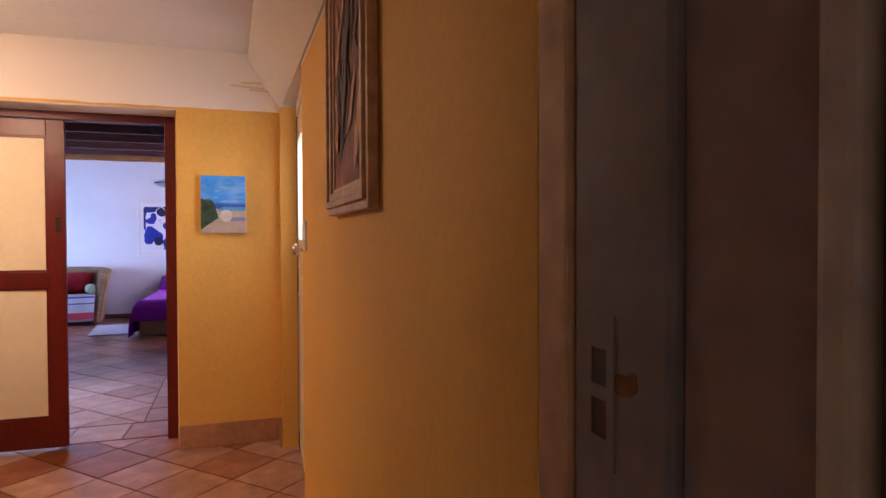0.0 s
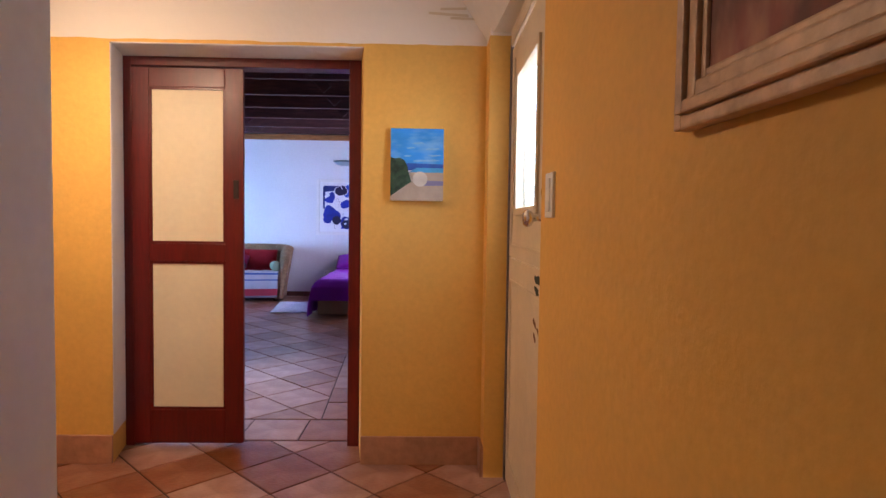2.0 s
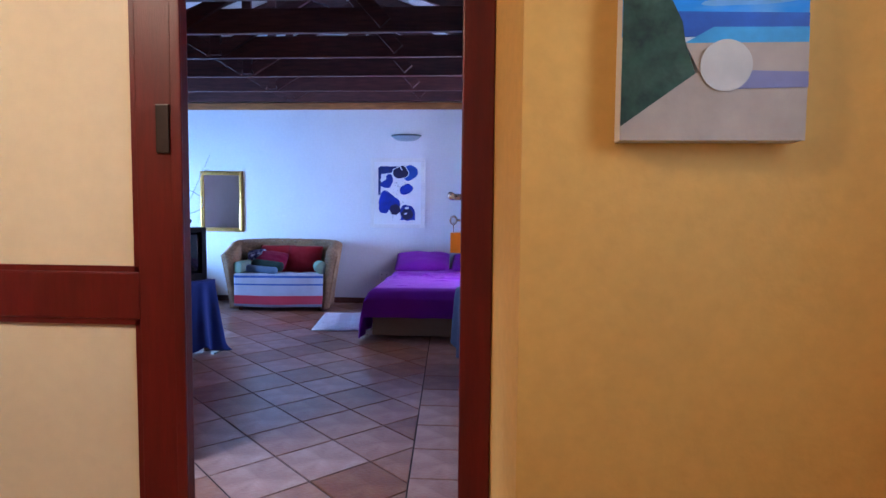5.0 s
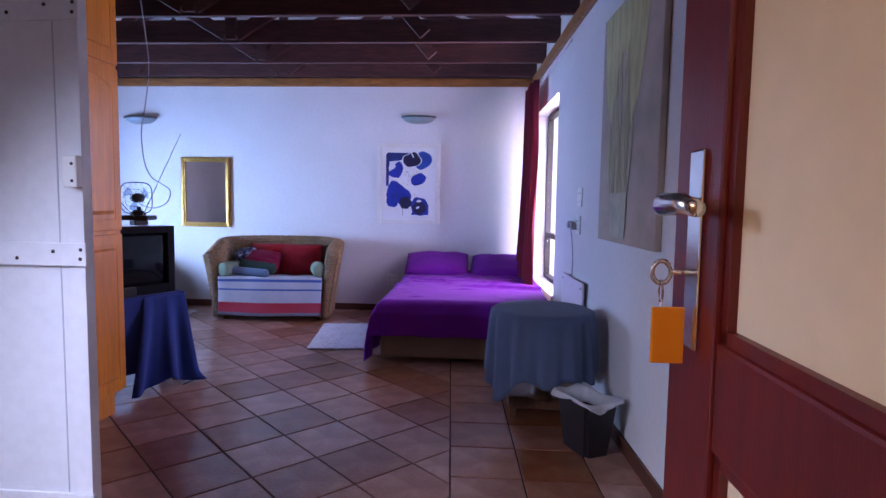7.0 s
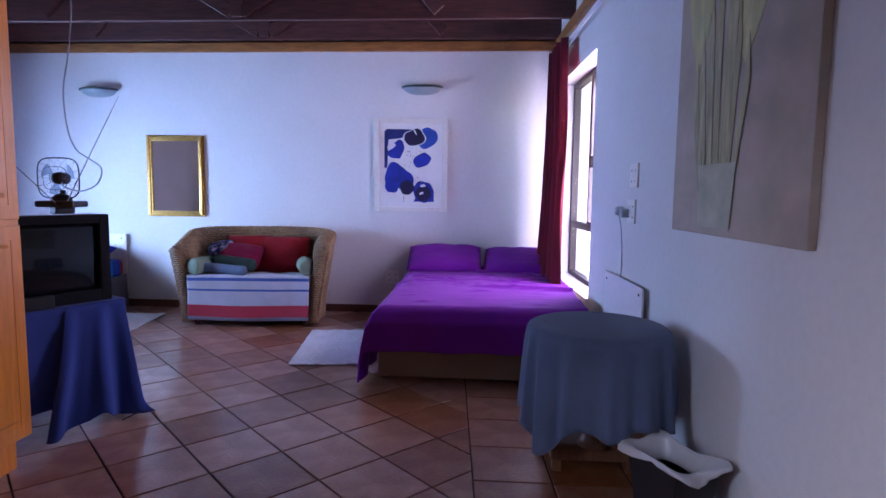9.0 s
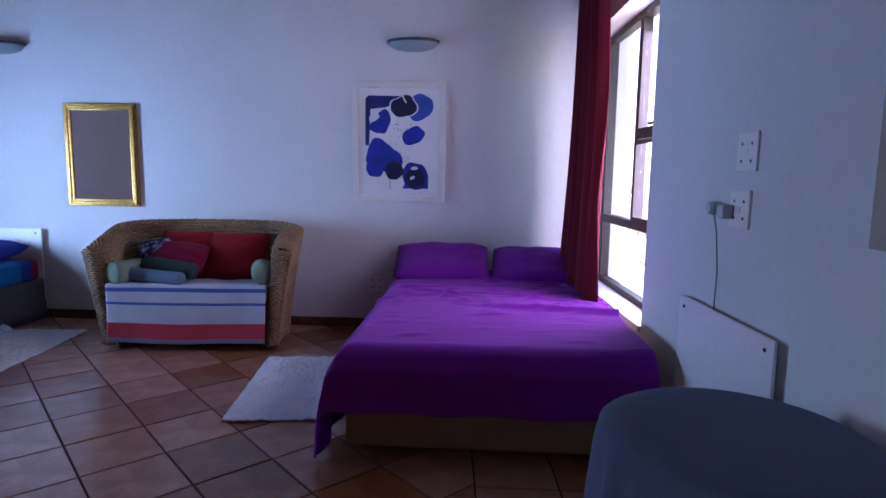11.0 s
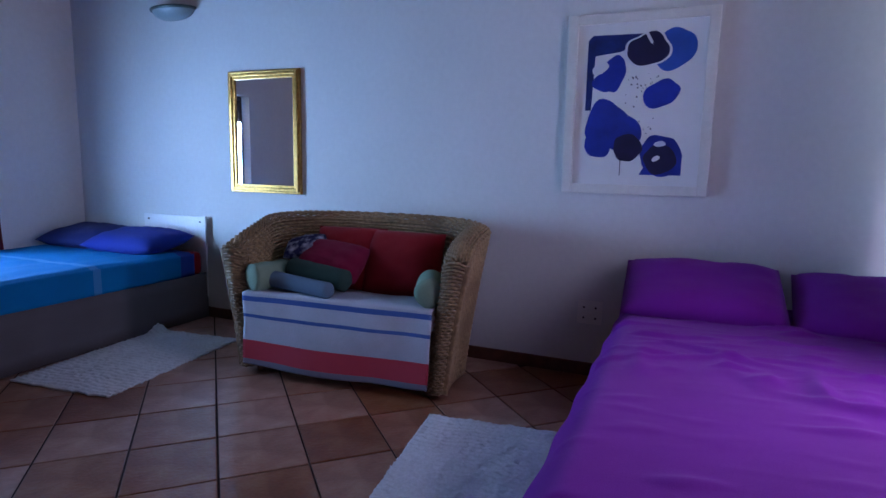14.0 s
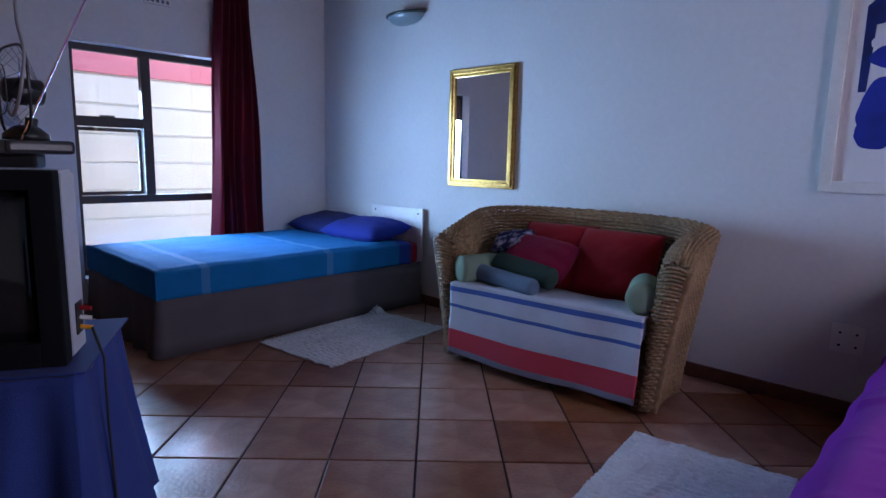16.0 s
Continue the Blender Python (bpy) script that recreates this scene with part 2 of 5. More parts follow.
DARK_DOOR = material("dark_painted_door", (0.15, 0.12, 0.12), 0.5, 0, 0.15, 20, 0.1, 50, 0.2, 3)
PINK = material("pink_painted_band", (0.75, 0.24, 0.32), 0.7, 0, 0.04, 20, 0.2, 30)
SIDING = material("white_timber_siding", (0.80, 0.80, 0.78), 0.6, 0, 0.04, 20, 0.2, 40)
STONE = material("pale_field_stone", (0.55, 0.50, 0.45), 0.85, 0, 0.25, 14, 0.9, 20, 0.25, 4, random_tint=0.3)
PAVING = material("pale_gravel_ground", (0.42, 0.39, 0.35), 0.9, 0, 0.25, 40, 0.8, 60, 0.2, 2)
LEAF = material("green_leaves", (0.20, 0.27, 0.13), 0.6, 0, 0.3, 10, random_tint=0.4)


# ---- mesh helpers ----
def part(name, bm, mat, parent=None, label="", smooth=False, at=None):
    """One mesh object from a bmesh, under a thing or a part."""
    me = bpy.data.meshes.new(name)
    bmesh.ops.recalc_face_normals(bm, faces=bm.faces)
    bm.to_mesh(me)
    bm.free()
    me.materials.append(mat)
    if smooth:
        me.shade_smooth()
    ob = new(name, me)
    if parent is not None:
        ob.parent = parent
    if at is not None:
        ob.matrix_basis = at
    if label:
        ob["label"] = label
    return ob


def thing(name, at, label, category, group="", kind=""):
    ob = new(name)
    ob.empty_display_size = 0.1
    ob.matrix_world = at
    return tagged(ob, label, category, group, kind)


def box(bm, x0, x1, y0, y1, z0, z1, bev=0.0, seg=2, m=None):
    v = bmesh.ops.create_cube(bm, size=1, matrix=Matrix.LocRotScale(((x0 + x1) / 2, (y0 + y1) / 2, (z0 + z1) / 2), None, (abs(x1 - x0), abs(y1 - y0), abs(z1 - z0))))["verts"]
    if m is not None:
        bmesh.ops.transform(bm, matrix=m, verts=v)
    if bev:
        edges = list({e for k in v for e in k.link_edges})
        bmesh.ops.bevel(bm, geom=edges, offset=bev, segments=seg, affect="EDGES", profile=0.6)
    return bm


def boxes(*rows, bev=0.0):
    bm = bmesh.new()
    for r in rows:
        box(bm, *r, bev=bev)
    return bm


def one_box(x0, x1, y0, y1, z0, z1, bev=0.0, seg=2):
    return box(bmesh.new(), x0, x1, y0, y1, z0, z1, bev, seg)


def prism(bm, pts, z0, z1, m=None):
    lo = [bm.verts.new((x, y, z0)) for x, y in pts]
    hi = [bm.verts.new((x, y, z1)) for x, y in pts]
    k = len(pts)
    bm.faces.new(lo[::-1])
    bm.faces.new(hi)
    for i in range(k):
        bm.faces.new((lo[i], lo[(i + 1) % k], hi[(i + 1) % k], hi[i]))
    if m is not None:
        bmesh.ops.transform(bm, matrix=m, verts=lo + hi)
    return bm


def tube(bm, pts, r, n=8, closed=False):
    pts = [Vector(p) for p in pts]
    rings = []
    k = len(pts)
    side = None
    for i, p in enumerate(pts):
        a = pts[i - 1] if (i > 0 or closed) else p
        b = pts[(i + 1) % k] if (i < k - 1 or closed) else p
        d = (b - a).normalized()
        if side is None:
            side = d.orthogonal().normalized()
        side = (side - d * side.dot(d)).normalized()
        up = d.cross(side)
        rr = r[i] if isinstance(r, (list, tuple)) else r
        rings.append([bm.verts.new(p + rr * (math.cos(2 * math.pi * j / n) * side + math.sin(2 * math.pi * j / n) * up)) for j in range(n)])
    for i in range(k if closed else k - 1):
        a, b = rings[i], rings[(i + 1) % k]
        for j in range(n):
            bm.faces.new((a[j], a[(j + 1) % n], b[(j + 1) % n], b[j]))
    if not closed:
        bm.faces.new(rings[0][::-1])
        bm.faces.new(rings[-1])
    return bm


def lathe(bm, profile, n=24, m=None):
    rings, made = [], []
    for r, z in profile:
        ring = [bm.verts.new((max(r, 1e-4) * math.cos(2 * math.pi * j / n), max(r, 1e-4) * math.sin(2 * math.pi * j / n), z)) for j in range(n)]
        rings.append(ring)
        made += ring
    for a, b in zip(rings, rings[1:]):
        for j in range(n):
            bm.faces.new((a[j], a[(j + 1) % n], b[(j + 1) % n], b[j]))
    bm.faces.new(rings[0][::-1])
    bm.faces.new(rings[-1])
    if m is not None:
        bmesh.ops.transform(bm, matrix=m, verts=made)
    return bm


def sheet(f, nu, nv, thick=0.0, closed_u=False):
    """A grid of f(u, v), u and v from 0 to 1, with UVs and a thickness along -normal."""
    bm = bmesh.new()
    uvl = bm.loops.layers.uv.new("UVMap")
    cols = nu if closed_u else nu + 1
    vs = [[bm.verts.new(f(i / nu, j / nv)) for j in range(nv + 1)] for i in range(cols)]
    for i in range(nu):
        for j in range(nv):
            a = [(i, j), (i + 1, j), (i + 1, j + 1), (i, j + 1)]
            face = bm.faces.new([vs[p % cols][q] for p, q in a])
            for lp, (p, q) in zip(face.loops, a):
                lp[uvl].uv = (p / nu, q / nv)
    bmesh.ops.recalc_face_normals(bm, faces=bm.faces)
    if thick:
        bmesh.ops.solidify(bm, geom=bm.faces[:], thickness=thick)
    return bm


def pillow(w, d, h, seed=0, n=22, pinch=0.9):
    """A stuffed cushion lying flat, centred, with drawn-in corners and a few creases."""
    bm = bmesh.new()
    for s in (1, -1):
        g = []
        for i in range(n + 1):
            row = []
            for j in range(n + 1):
                u, v = 2 * i / n - 1, 2 * j / n - 1
                e = max((1 - u ** 4) * (1 - v ** 4), 0) ** 0.55
                k = 1 - 0.10 * (abs(u) ** 3) * (1 - abs(v) ** 2) * pinch
                q = 1 - 0.10 * (abs(v) ** 3) * (1 - abs(u) ** 2) * pinch
                cr = 0.06 * noise.noise(Vector((u * 2.2 + seed, v * 2.2, seed * 1.7))) + 0.03 * noise.noise(Vector((u * 6 + seed, v * 5, 3)))
                row.append(bm.verts.new((u * w / 2 * q, v * d / 2 * k, s * h / 2 * e * (1 + 2.0 * cr) + h * 0.25 * cr)))
            g.append(row)
        for i in range(n):
            for j in range(n):
                bm.faces.new((g[i][j], g[i + 1][j], g[i + 1][j + 1], g[i][j + 1]))
    bmesh.ops.remove_doubles(bm, verts=bm.verts, dist=0.002)
    return bm


def blob(bm, cx, cz, rx, rz, rot, seed, y, depth=0.0012, n=40, rough=0.10):
    """A flat painted shape with a wavering outline, lying in the plane y."""
    pts = []
    for i in range(n):
        a = 2 * math.pi * i / n
        k = 1 + rough * noise.noise(Vector((math.cos(a) * 1.3 + seed * 3.1, math.sin(a) * 1.3, seed)))* 2
        x, z = rx * k * math.cos(a), rz * k * math.sin(a)
        c, s = math.cos(rot), math.sin(rot)
        pts.append((cx + x * c - z * s, cz + x * s + z * c))
    return flat(bm, pts, y, depth)


def flat(bm, pts, y, depth=0.0012):
    front = [bm.verts.new((x, y, z)) for x, z in pts]
    back = [bm.verts.new((x, y + depth, z)) for x, z in pts]
    k = len(pts)
    bm.faces.new(front)
    bm.faces.new(back[::-1])
    for i in range(k):
        bm.faces.new((front[i], front[(i + 1) % k], back[(i + 1) % k], back[i]))
    return bm


def structure(name, bm, mat, label, category, at=None, smooth=False):
    return tagged(part(name, bm, mat, None, "", smooth, at), label, category, "", "structure")


# ---- structure: passage and lobby ----
EAST = pose(0.757, 5.0, 0, 0, 0, 3.14)      # the bedroom's east wall runs along its own y
NEAR = pose(0.845, 3.575, 0, 0, 0, 3.4)       # the passage's right wall, seen from its far end back


def paving_base():
    return boxes((-3.0, 1.6, -1.0, 5.02, -0.12, -0.006), (-5.7, 1.05, 5.02, 11.8, -0.12, -0.006))


structure("floor", paving_base(), GROUT, "terracotta tiled floor with dark grout lines", "floor")
# right wall of the passage, before the stable door
bm = bmesh.new()
prism(bm, [(0, 0), (0.03, 0.03), (0.3, 0.03), (0.3, -2.235), (0.0, -2.235), (0, -0.02)], 0, 2.62)
structure("wall_passage_right", bm, YELLOW, "yellow painted plaster wall with white paint above", "wall", NEAR)
bm = boxes((0.862, 0.925, 3.56, 4.50, 2.14, 2.62), (0.765, 0.925, 4.50, 4.66, 0, 2.62))
structure("wall_stable_door", bm, YELLOW, "yellow plaster pier and lintel round the stable door", "wall")
bm = bmesh.new()
prism(bm, [(0.149, 4.66), (0.925, 4.66), (0.925, 5.04), (0.112, 5.02), (0.112, 4.89)], 0, 2.62)
prism(bm, [(-2.9, 4.66), (-1.107, 4.66), (-1.166, 4.89), (-1.166, 5.02), (-2.9, 5.02)], 0, 2.62)
prism(bm, [(-1.107, 4.66), (0.149, 4.66), (0.112, 4.89), (0.112, 5.02), (-1.166, 5.02), (-1.166, 4.89)], 2.12, 2.62)
structure("wall_passage_end", bm, YELLOW, "yellow plaster end wall with white paint above and a double door", "wall")
bm = one_box(-0.40, -0.262, -0.8, 2.9, 0, 2.62, 0.012)
structure("wall_passage_left", bm, WHITE_WALL, "white plaster wall beside the passage", "wall")
bm = boxes((-2.9, -2.76, 1.0, 4.66, 0, 2.62), (-2.9, -0.40, 0.86, 1.0, 0, 2.62))
structure("wall_lobby", bm, YELLOW, "yellow plaster walls of the side lobby", "wall")
bm = boxes((-0.40, 1.5, -0.95, -0.8, 0, 2.62), (1.35, 1.5, -0.8, 1.5, 0, 2.62))
structure("wall_passage_back", bm, WHITE_WALL, "plain plaster wall behind the passage", "wall")
structure("ceiling_passage", one_box(-3.0, 1.3, -1.0, 4.9, 2.50, 2.62), CEIL_WHITE, "white painted ceiling board", "ceiling")
bm = bmesh.new()
ends = [[bm.verts.new((x + dx, y, z)) for x, z in ((0.575, 2.455), (0.77, 2.15), (0.94, 2.15), (0.94, 2.499), (0.575, 2.499))] for dx, y in ((0, 4.659), (0.199, 1.3))]
for i in range(5):
    bm.faces.new((ends[0][i], ends[0][(i + 1) % 5], ends[1][(i + 1) % 5], ends[1][i]))
bm.faces.new(ends[0])
bm.faces.new(ends[1][::-1])
structure("ceiling_soffit", bm, CEIL_WHITE, "white sloping soffit along the passage wall", "ceiling")
bm = bmesh.new()
prism(bm, [(-1.106, 4.662), (-1.102, 4.662), (-1.161, 4.889), (-1.165, 4.889)], 0.146, 2.116)
prism(bm, [(-1.10, 4.662), (0.146, 4.662), (0.11, 4.889), (-1.16, 4.889)], 2.114, 2.119)
structure("trim_reveal", bm, CEIL_WHITE, "white painted plaster reveal round the double door", "trim")
# skirting of the passage
bm = boxes((0.149, 0.76, 4.645, 4.66, 0, 0.145, ), (0.749, 0.765, 4.5, 4.645, 0, 0.145), (-2.7, -1.107, 4.645, 4.66, 0, 0.145), bev=0.003)
structure("baseboard_passage", bm, SKIRT_TILE, "terracotta tile skirting", "baseboard")

# ---- structure: bedroom ----
WX = -5.38
bm = boxes((WX - 0.25, 0.75, 11.5, 11.75, 0, 2.95))
structure("wall_north", bm, WHITE_WALL, "white plaster wall with pictures and wall lamps", "wall")
WY0, WY1, WZ0, WZ1 = 9.47, 10.72, 0.25, 1.89
bm = boxes((WX - 0.25, WX, 5.02, WY0, 0, 2.95), (WX - 0.25, WX, WY1, 11.5, 0, 2.95), (WX - 0.25, WX, WY0, WY1, 0, WZ0), (WX - 0.25, WX, WY0, WY1, WZ1, 2.95))
structure("wall_west", bm, WHITE_WALL, "white plaster wall with a low window", "wall")
EY0, EY1, EZ0, EZ1 = 4.97, 6.38, 0.46, 2.27
bm = boxes((0, 0.27, 0.05, EY0, 0, 2.95), (0, 0.27, EY1, 6.55, 0, 2.95), (0, 0.27, EY0, EY1, 0, EZ0), (0, 0.27, EY0, EY1, EZ1, 2.95))
structure("wall_east", bm, WHITE_WALL, "white plaster wall with a tall window", "wall", EAST)
bm = boxes((-5.63, -2.9, 4.87, 5.02, 0, 2.95), (-2.9, 1.05, 5.021, 5.06, 2.62, 2.95))
structure("wall_south", bm, WHITE_WALL, "white plaster wall behind the cupboards", "wall")
bm = boxes((-2.25, -2.15, 5.05, 6.44, 2.06, 2.95), (-2.25, -2.226, 6.02, 6.44, 0, 2.06), (-2.38, -2.25, 5.05, 6.44, 0, 2.95))
structure("wall_partition", bm, WHITE_WALL, "white plaster partition beside an open door", "wall")
# room-side lining of the end wall
bm = boxes((0.118, 0.80, 5.022, 5.05, 0, 2.62), (-2.9, -1.172, 5.022, 5.05, 0, 2.62), (-1.172, 0.155, 5.022, 5.05, 2.13, 2.62))
structure("wall_doorway", bm, WHITE_WALL, "white plaster round the bedroom doorway", "wall")
structure("baseboard_north", boxes((WX, 0.42, 11.482, 11.5, 0, 0.075), bev=0.004), SKIRT_WOOD, "dark wooden skirting board", "baseboard")
structure("baseboard_east", boxes((-0.018, 0, 0.1, 6.5, 0, 0.075), bev=0.004), SKIRT_WOOD, "dark wooden skirting board", "baseboard", EAST)
structure("baseboard_west", boxes((WX, WX + 0.018, 5.1, 11.48, 0, 0.075), bev=0.004), SKIRT_WOOD, "dark wooden skirting board", "baseboard")
structure("trim_north", boxes((WX, 0.40, 11.46, 11.5, 2.61, 2.70), bev=0.006), PINE_TRIM, "honey pine cornice board", "trim")
structure("trim_east", boxes((-0.04, 0, 0.1, 6.46, 2.61, 2.70), bev=0.006), PINE_TRIM, "honey pine cornice board", "trim", EAST)
structure("trim_west", boxes((WX, WX + 0.04, 5.1, 11.46, 2.61, 2.70), bev=0.006), PINE_TRIM, "honey pine cornice board", "trim")

# open roof: sloping white boards on dark trusses
RX, RZ, EZ = -2.45, 4.15, 2.93
bm = bmesh.new()
# Unseen west overhang, stretched to keep the sun out of the low window.
sec = [(-6.9, 2.33), (RX, RZ), (1.15, 2.745), (1.15, 2.80), (RX, RZ + 0.09), (-6.9, 2.39)]
lo = [bm.verts.new((x, 4.6, z)) for x, z in sec]
hi = [bm.verts.new((x, 12.3, z)) for x, z in sec]
for i in range(6):
    bm.faces.new((lo[i], lo[(i + 1) % 6], hi[(i + 1) % 6], hi[i]))
bm.faces.new((lo[0], lo[1], lo[4], lo[5]))
bm.faces.new((lo[1], lo[2], lo[3], lo[4]))
bm.faces.new((hi[0], hi[1], hi[4], hi[5]))
bm.faces.new((hi[1], hi[2], hi[3], hi[4]))
structure("ceiling", bm, CEIL_WHITE, "white boarded sloping ceiling above dark trusses", "ceiling")
bm = bmesh.new()
for y0, y1 in ((4.62, 5.02), (11.5, 11.75)):
    a = [bm.verts.new((x, y0, z)) for x, z in ((-5.63, 2.62), (0.9, 2.62), (0.9, 2.85), (RX, RZ - 0.02), (-5.63, 2.9))]
    b = [bm.verts.new((v.co.x, y1, v.co.z)) for v in a]
    bm.faces.new(a)
    bm.faces.new(b[::-1])
    for i in range(5):
        bm.faces.new((a[i], a[(i + 1) % 5], b[(i + 1) % 5], b[i]))
structure("wall_gable", bm, WHITE_WALL, "white plaster gables under the roof", "wall")


def strut(bm, a, b, w, h):
    """A squared timber from a to b in the x-z plane, w thick along y and h deep."""
    a, b = Vector(a), Vector(b)
    d = (b - a)
    box(bm, 0, d.length, -w / 2, w / 2, -h / 2, h / 2, 0.004, 1, Matrix.Translation(a) @ pose(0, 0, 0, 0, -math.degrees(math.atan2(d.z, d.x)), 0))
    return bm


def truss(y):
    t = thing("roof_truss", pose(0, y, 2.70), "dark stained timber roof truss across the room", "roof truss", "roof trusses")
    east = 0.757 - 0.0549 * (y - 5.0)
    part("tie_beam", one_box(WX, east, -0.025, 0.025, 0.0, 0.20, 0.004, 1), BEAM, t)
    part("rafter", strut(bmesh.new(), (WX - 0.1, 0.049, 0.22), (RX, 0.049, RZ - 2.70 - 0.10), 0.045, 0.14), BEAM, t)
    part("rafter", strut(bmesh.new(), (east + 0.1, 0.049, 0.20), (RX, 0.049, RZ - 2.70 - 0.10), 0.045, 0.14), BEAM, t)
    for x0, x1, z1 in ((RX - 0.05, RX - 1.15, 0.72), (RX + 0.05, RX + 1.15, 0.72), (RX - 1.75, RX - 1.25, 0.62), (RX + 1.75, RX + 1.25, 0.62)):
        part("web", strut(bmesh.new(), (x0, -0.047, 0.06), (x1, -0.047, z1), 0.04, 0.11), BEAM, t)
    part("king_post", one_box(RX - 0.05, RX + 0.05, -0.068, -0.028, 0.02, 1.3, 0.003, 1), BEAM, t)
    return t


truss(11.385)
for k in range(7):
    truss(10.742 - 0.75 * k)


# ---- doors and windows ----
def panel_leaf(name, at, w, rail, label, panel_label, wide=0.105):
    """A framed wooden leaf with two board panels; its hinge side is x = 0 and it runs to x = w."""
    d = thing(name, at, label, "door", "", "structure")
    t = 0.02
    part("stile", one_box(0, wide, -t, t, 0.012, 2.06, 0.004), MAHOGANY, d)
    part("stile", one_box(w - wide, w, -t, t, 0.012, 2.06, 0.004), MAHOGANY, d)
    part("bottom_rail", one_box(wide, w - wide, -t + 0.002, t - 0.002, 0.012, 0.20, 0.004), MAHOGANY, d)
    part("top_rail", one_box(wide, w - wide, -t + 0.002, t - 0.002, 1.955, 2.06, 0.004), MAHOGANY, d)
    part("middle_rail", one_box(wide, w - wide, -t + 0.002, t - 0.002, rail, rail + 0.10, 0.004), MAHOGANY, d)
    for z0, z1 in ((0.20, rail), (rail + 0.10, 1.955)):
        part("panel", one_box(wide - 0.004, w - wide + 0.004, -0.006, 0.006, z0 - 0.004, z1 + 0.004), CREAM, d, panel_label)
        for s in (-1, 1):
            b = boxes((wide, wide + 0.012, 0.006, 0.014, z0, z1), (w - wide - 0.012, w - wide, 0.006, 0.014, z0, z1), (wide, w - wide, 0.006, 0.014, z0, z0 + 0.012), (wide, w - wide, 0.006, 0.014, z1 - 0.012, z1))
            if s < 0:
                bmesh.ops.scale(b, vec=(1, -1, 1), verts=b.verts)
            part("glazing_bead", b, MAHOGANY, d)
    return d


fr = thing("door_frame", pose(0, 4.935, 0), "varnished mahogany double door frame", "door frame", "", "structure")
part("jamb", one_box(-1.164, -1.119, -0.045, 0.06, 0, 2.118, 0.004), MAHOGANY, fr)
part("jamb", one_box(0.047, 0.111, -0.045, 0.06, 0, 2.118, 0.004), MAHOGANY, fr)
part("head", one_box(-1.119, 0.047, -0.045, 0.06, 2.066, 2.118, 0.004), MAHOGANY, fr)
left_leaf = panel_leaf("door_1", pose(-1.124, 4.915, 0), 0.595, 1.015, "closed mahogany door leaf with two cream panels", "cream painted board panel", 0.094)
part("meeting_bead", one_box(0.580, 0.603, -0.028, -0.0205, 0.02, 2.05, 0.003), MAHOGANY, left_leaf)
b = boxes((0.548, 0.576, -0.026, -0.0205, 1.36, 1.46), bev=0.003)
part("bolt", b, BRONZE, left_leaf)
right_leaf = panel_leaf("door_2", pose(0.068, 4.945, 0, 0, 0, 90.6), 0.452, 1.068, "open mahogany door leaf with beige panels, standing into the bedroom", "beige painted board panel", 0.115)
LX = 0.388
lock = part("lock_plate", one_box(LX - 0.017, LX + 0.017, 0.0205, 0.024, 1.15, 1.342, 0.002), CHROME, right_leaf, "tall worn chrome lock plate")
hb = bmesh.new()
tube(hb, [(LX, 0.02, 1.288), (LX, 0.052, 1.288)], 0.009, 12)
tube(hb, [(LX + 0.005, 0.052, 1.288), (LX - 0.02, 0.058, 1.29), (LX - 0.06, 0.058, 1.291), (LX - 0.09, 0.054, 1.286)], [0.010, 0.011, 0.009, 0.007], 12)
part("lever_handle", hb, CHROME, right_leaf, "", True)
TURN16 = [2 * math.pi * k / 16 for k in range(16)]
kb = tube(bmesh.new(), [(LX, 0.0215, 1.224), (LX, 0.044, 1.224)], 0.003, 8)
tube(kb, [(LX, 0.052 + 0.009 * math.cos(a), 1.224 + 0.011 * math.sin(a)) for a in TURN16], 0.0025, 6, True)
key = tagged(part("key", kb, CHROME, None, "", True, right_leaf.matrix_world.copy()), "steel key in the lock with a yellow plastic tag", "key")
part("key_ring", tube(bmesh.new(), [(LX + 0.006 * math.cos(a), 0.052, 1.204 + 0.012 * math.sin(a)) for a in TURN16], 0.0012, 6, True), CHROME, key)
part("tag", box(bmesh.new(), LX - 0.002, LX + 0.002, 0.028, 0.060, 1.134, 1.190, 0.0018, 2), TAG, key, "yellow plastic key tag")

# stable door in the passage, its face towards the passage at x = 0.868
sd = thing("door_3", pose(0.888, 4.47, 0, 0, 0, -90), "cream painted stable door with a small barred window", "door", "", "structure")
SW = 0.90
part("lower_leaf", boxes((0, SW, -0.018, 0.02, 0.01, 1.085), bev=0.003), CREAM_DOOR, sd)
part("lower_moulding", boxes((0.085, 0.10, -0.026, -0.018, 0.14, 0.99), (SW - 0.10, SW - 0.085, -0.026, -0.018, 0.14, 0.99), (0.10, SW - 0.10, -0.026, -0.018, 0.975, 0.99), (0.10, SW - 0.10, -0.026, -0.018, 0.14, 0.155), bev=0.003), CREAM_DOOR, sd)
G0, G1, H0, H1 = 0.235, 0.694, 1.31, 1.88
part("upper_leaf", boxes((0, G0, -0.018, 0.02, 1.09, 2.06), (G1, SW, -0.018, 0.02, 1.09, 2.06), (G0, G1, -0.018, 0.02, 1.09, H0), (G0, G1, -0.018, 0.02, H1, 2.06)), CREAM_DOOR, sd)
part("window_moulding", boxes((G0 - 0.025, G0, -0.03, -0.018, H0 - 0.03, H1 + 0.03), (G1, G1 + 0.025, -0.03, -0.018, H0 - 0.03, H1 + 0.03), (G0, G1, -0.03, -0.018, H0 - 0.03, H0), (G0, G1, -0.03, -0.018, H1, H1 + 0.03), bev=0.004), CREAM_DOOR, sd)
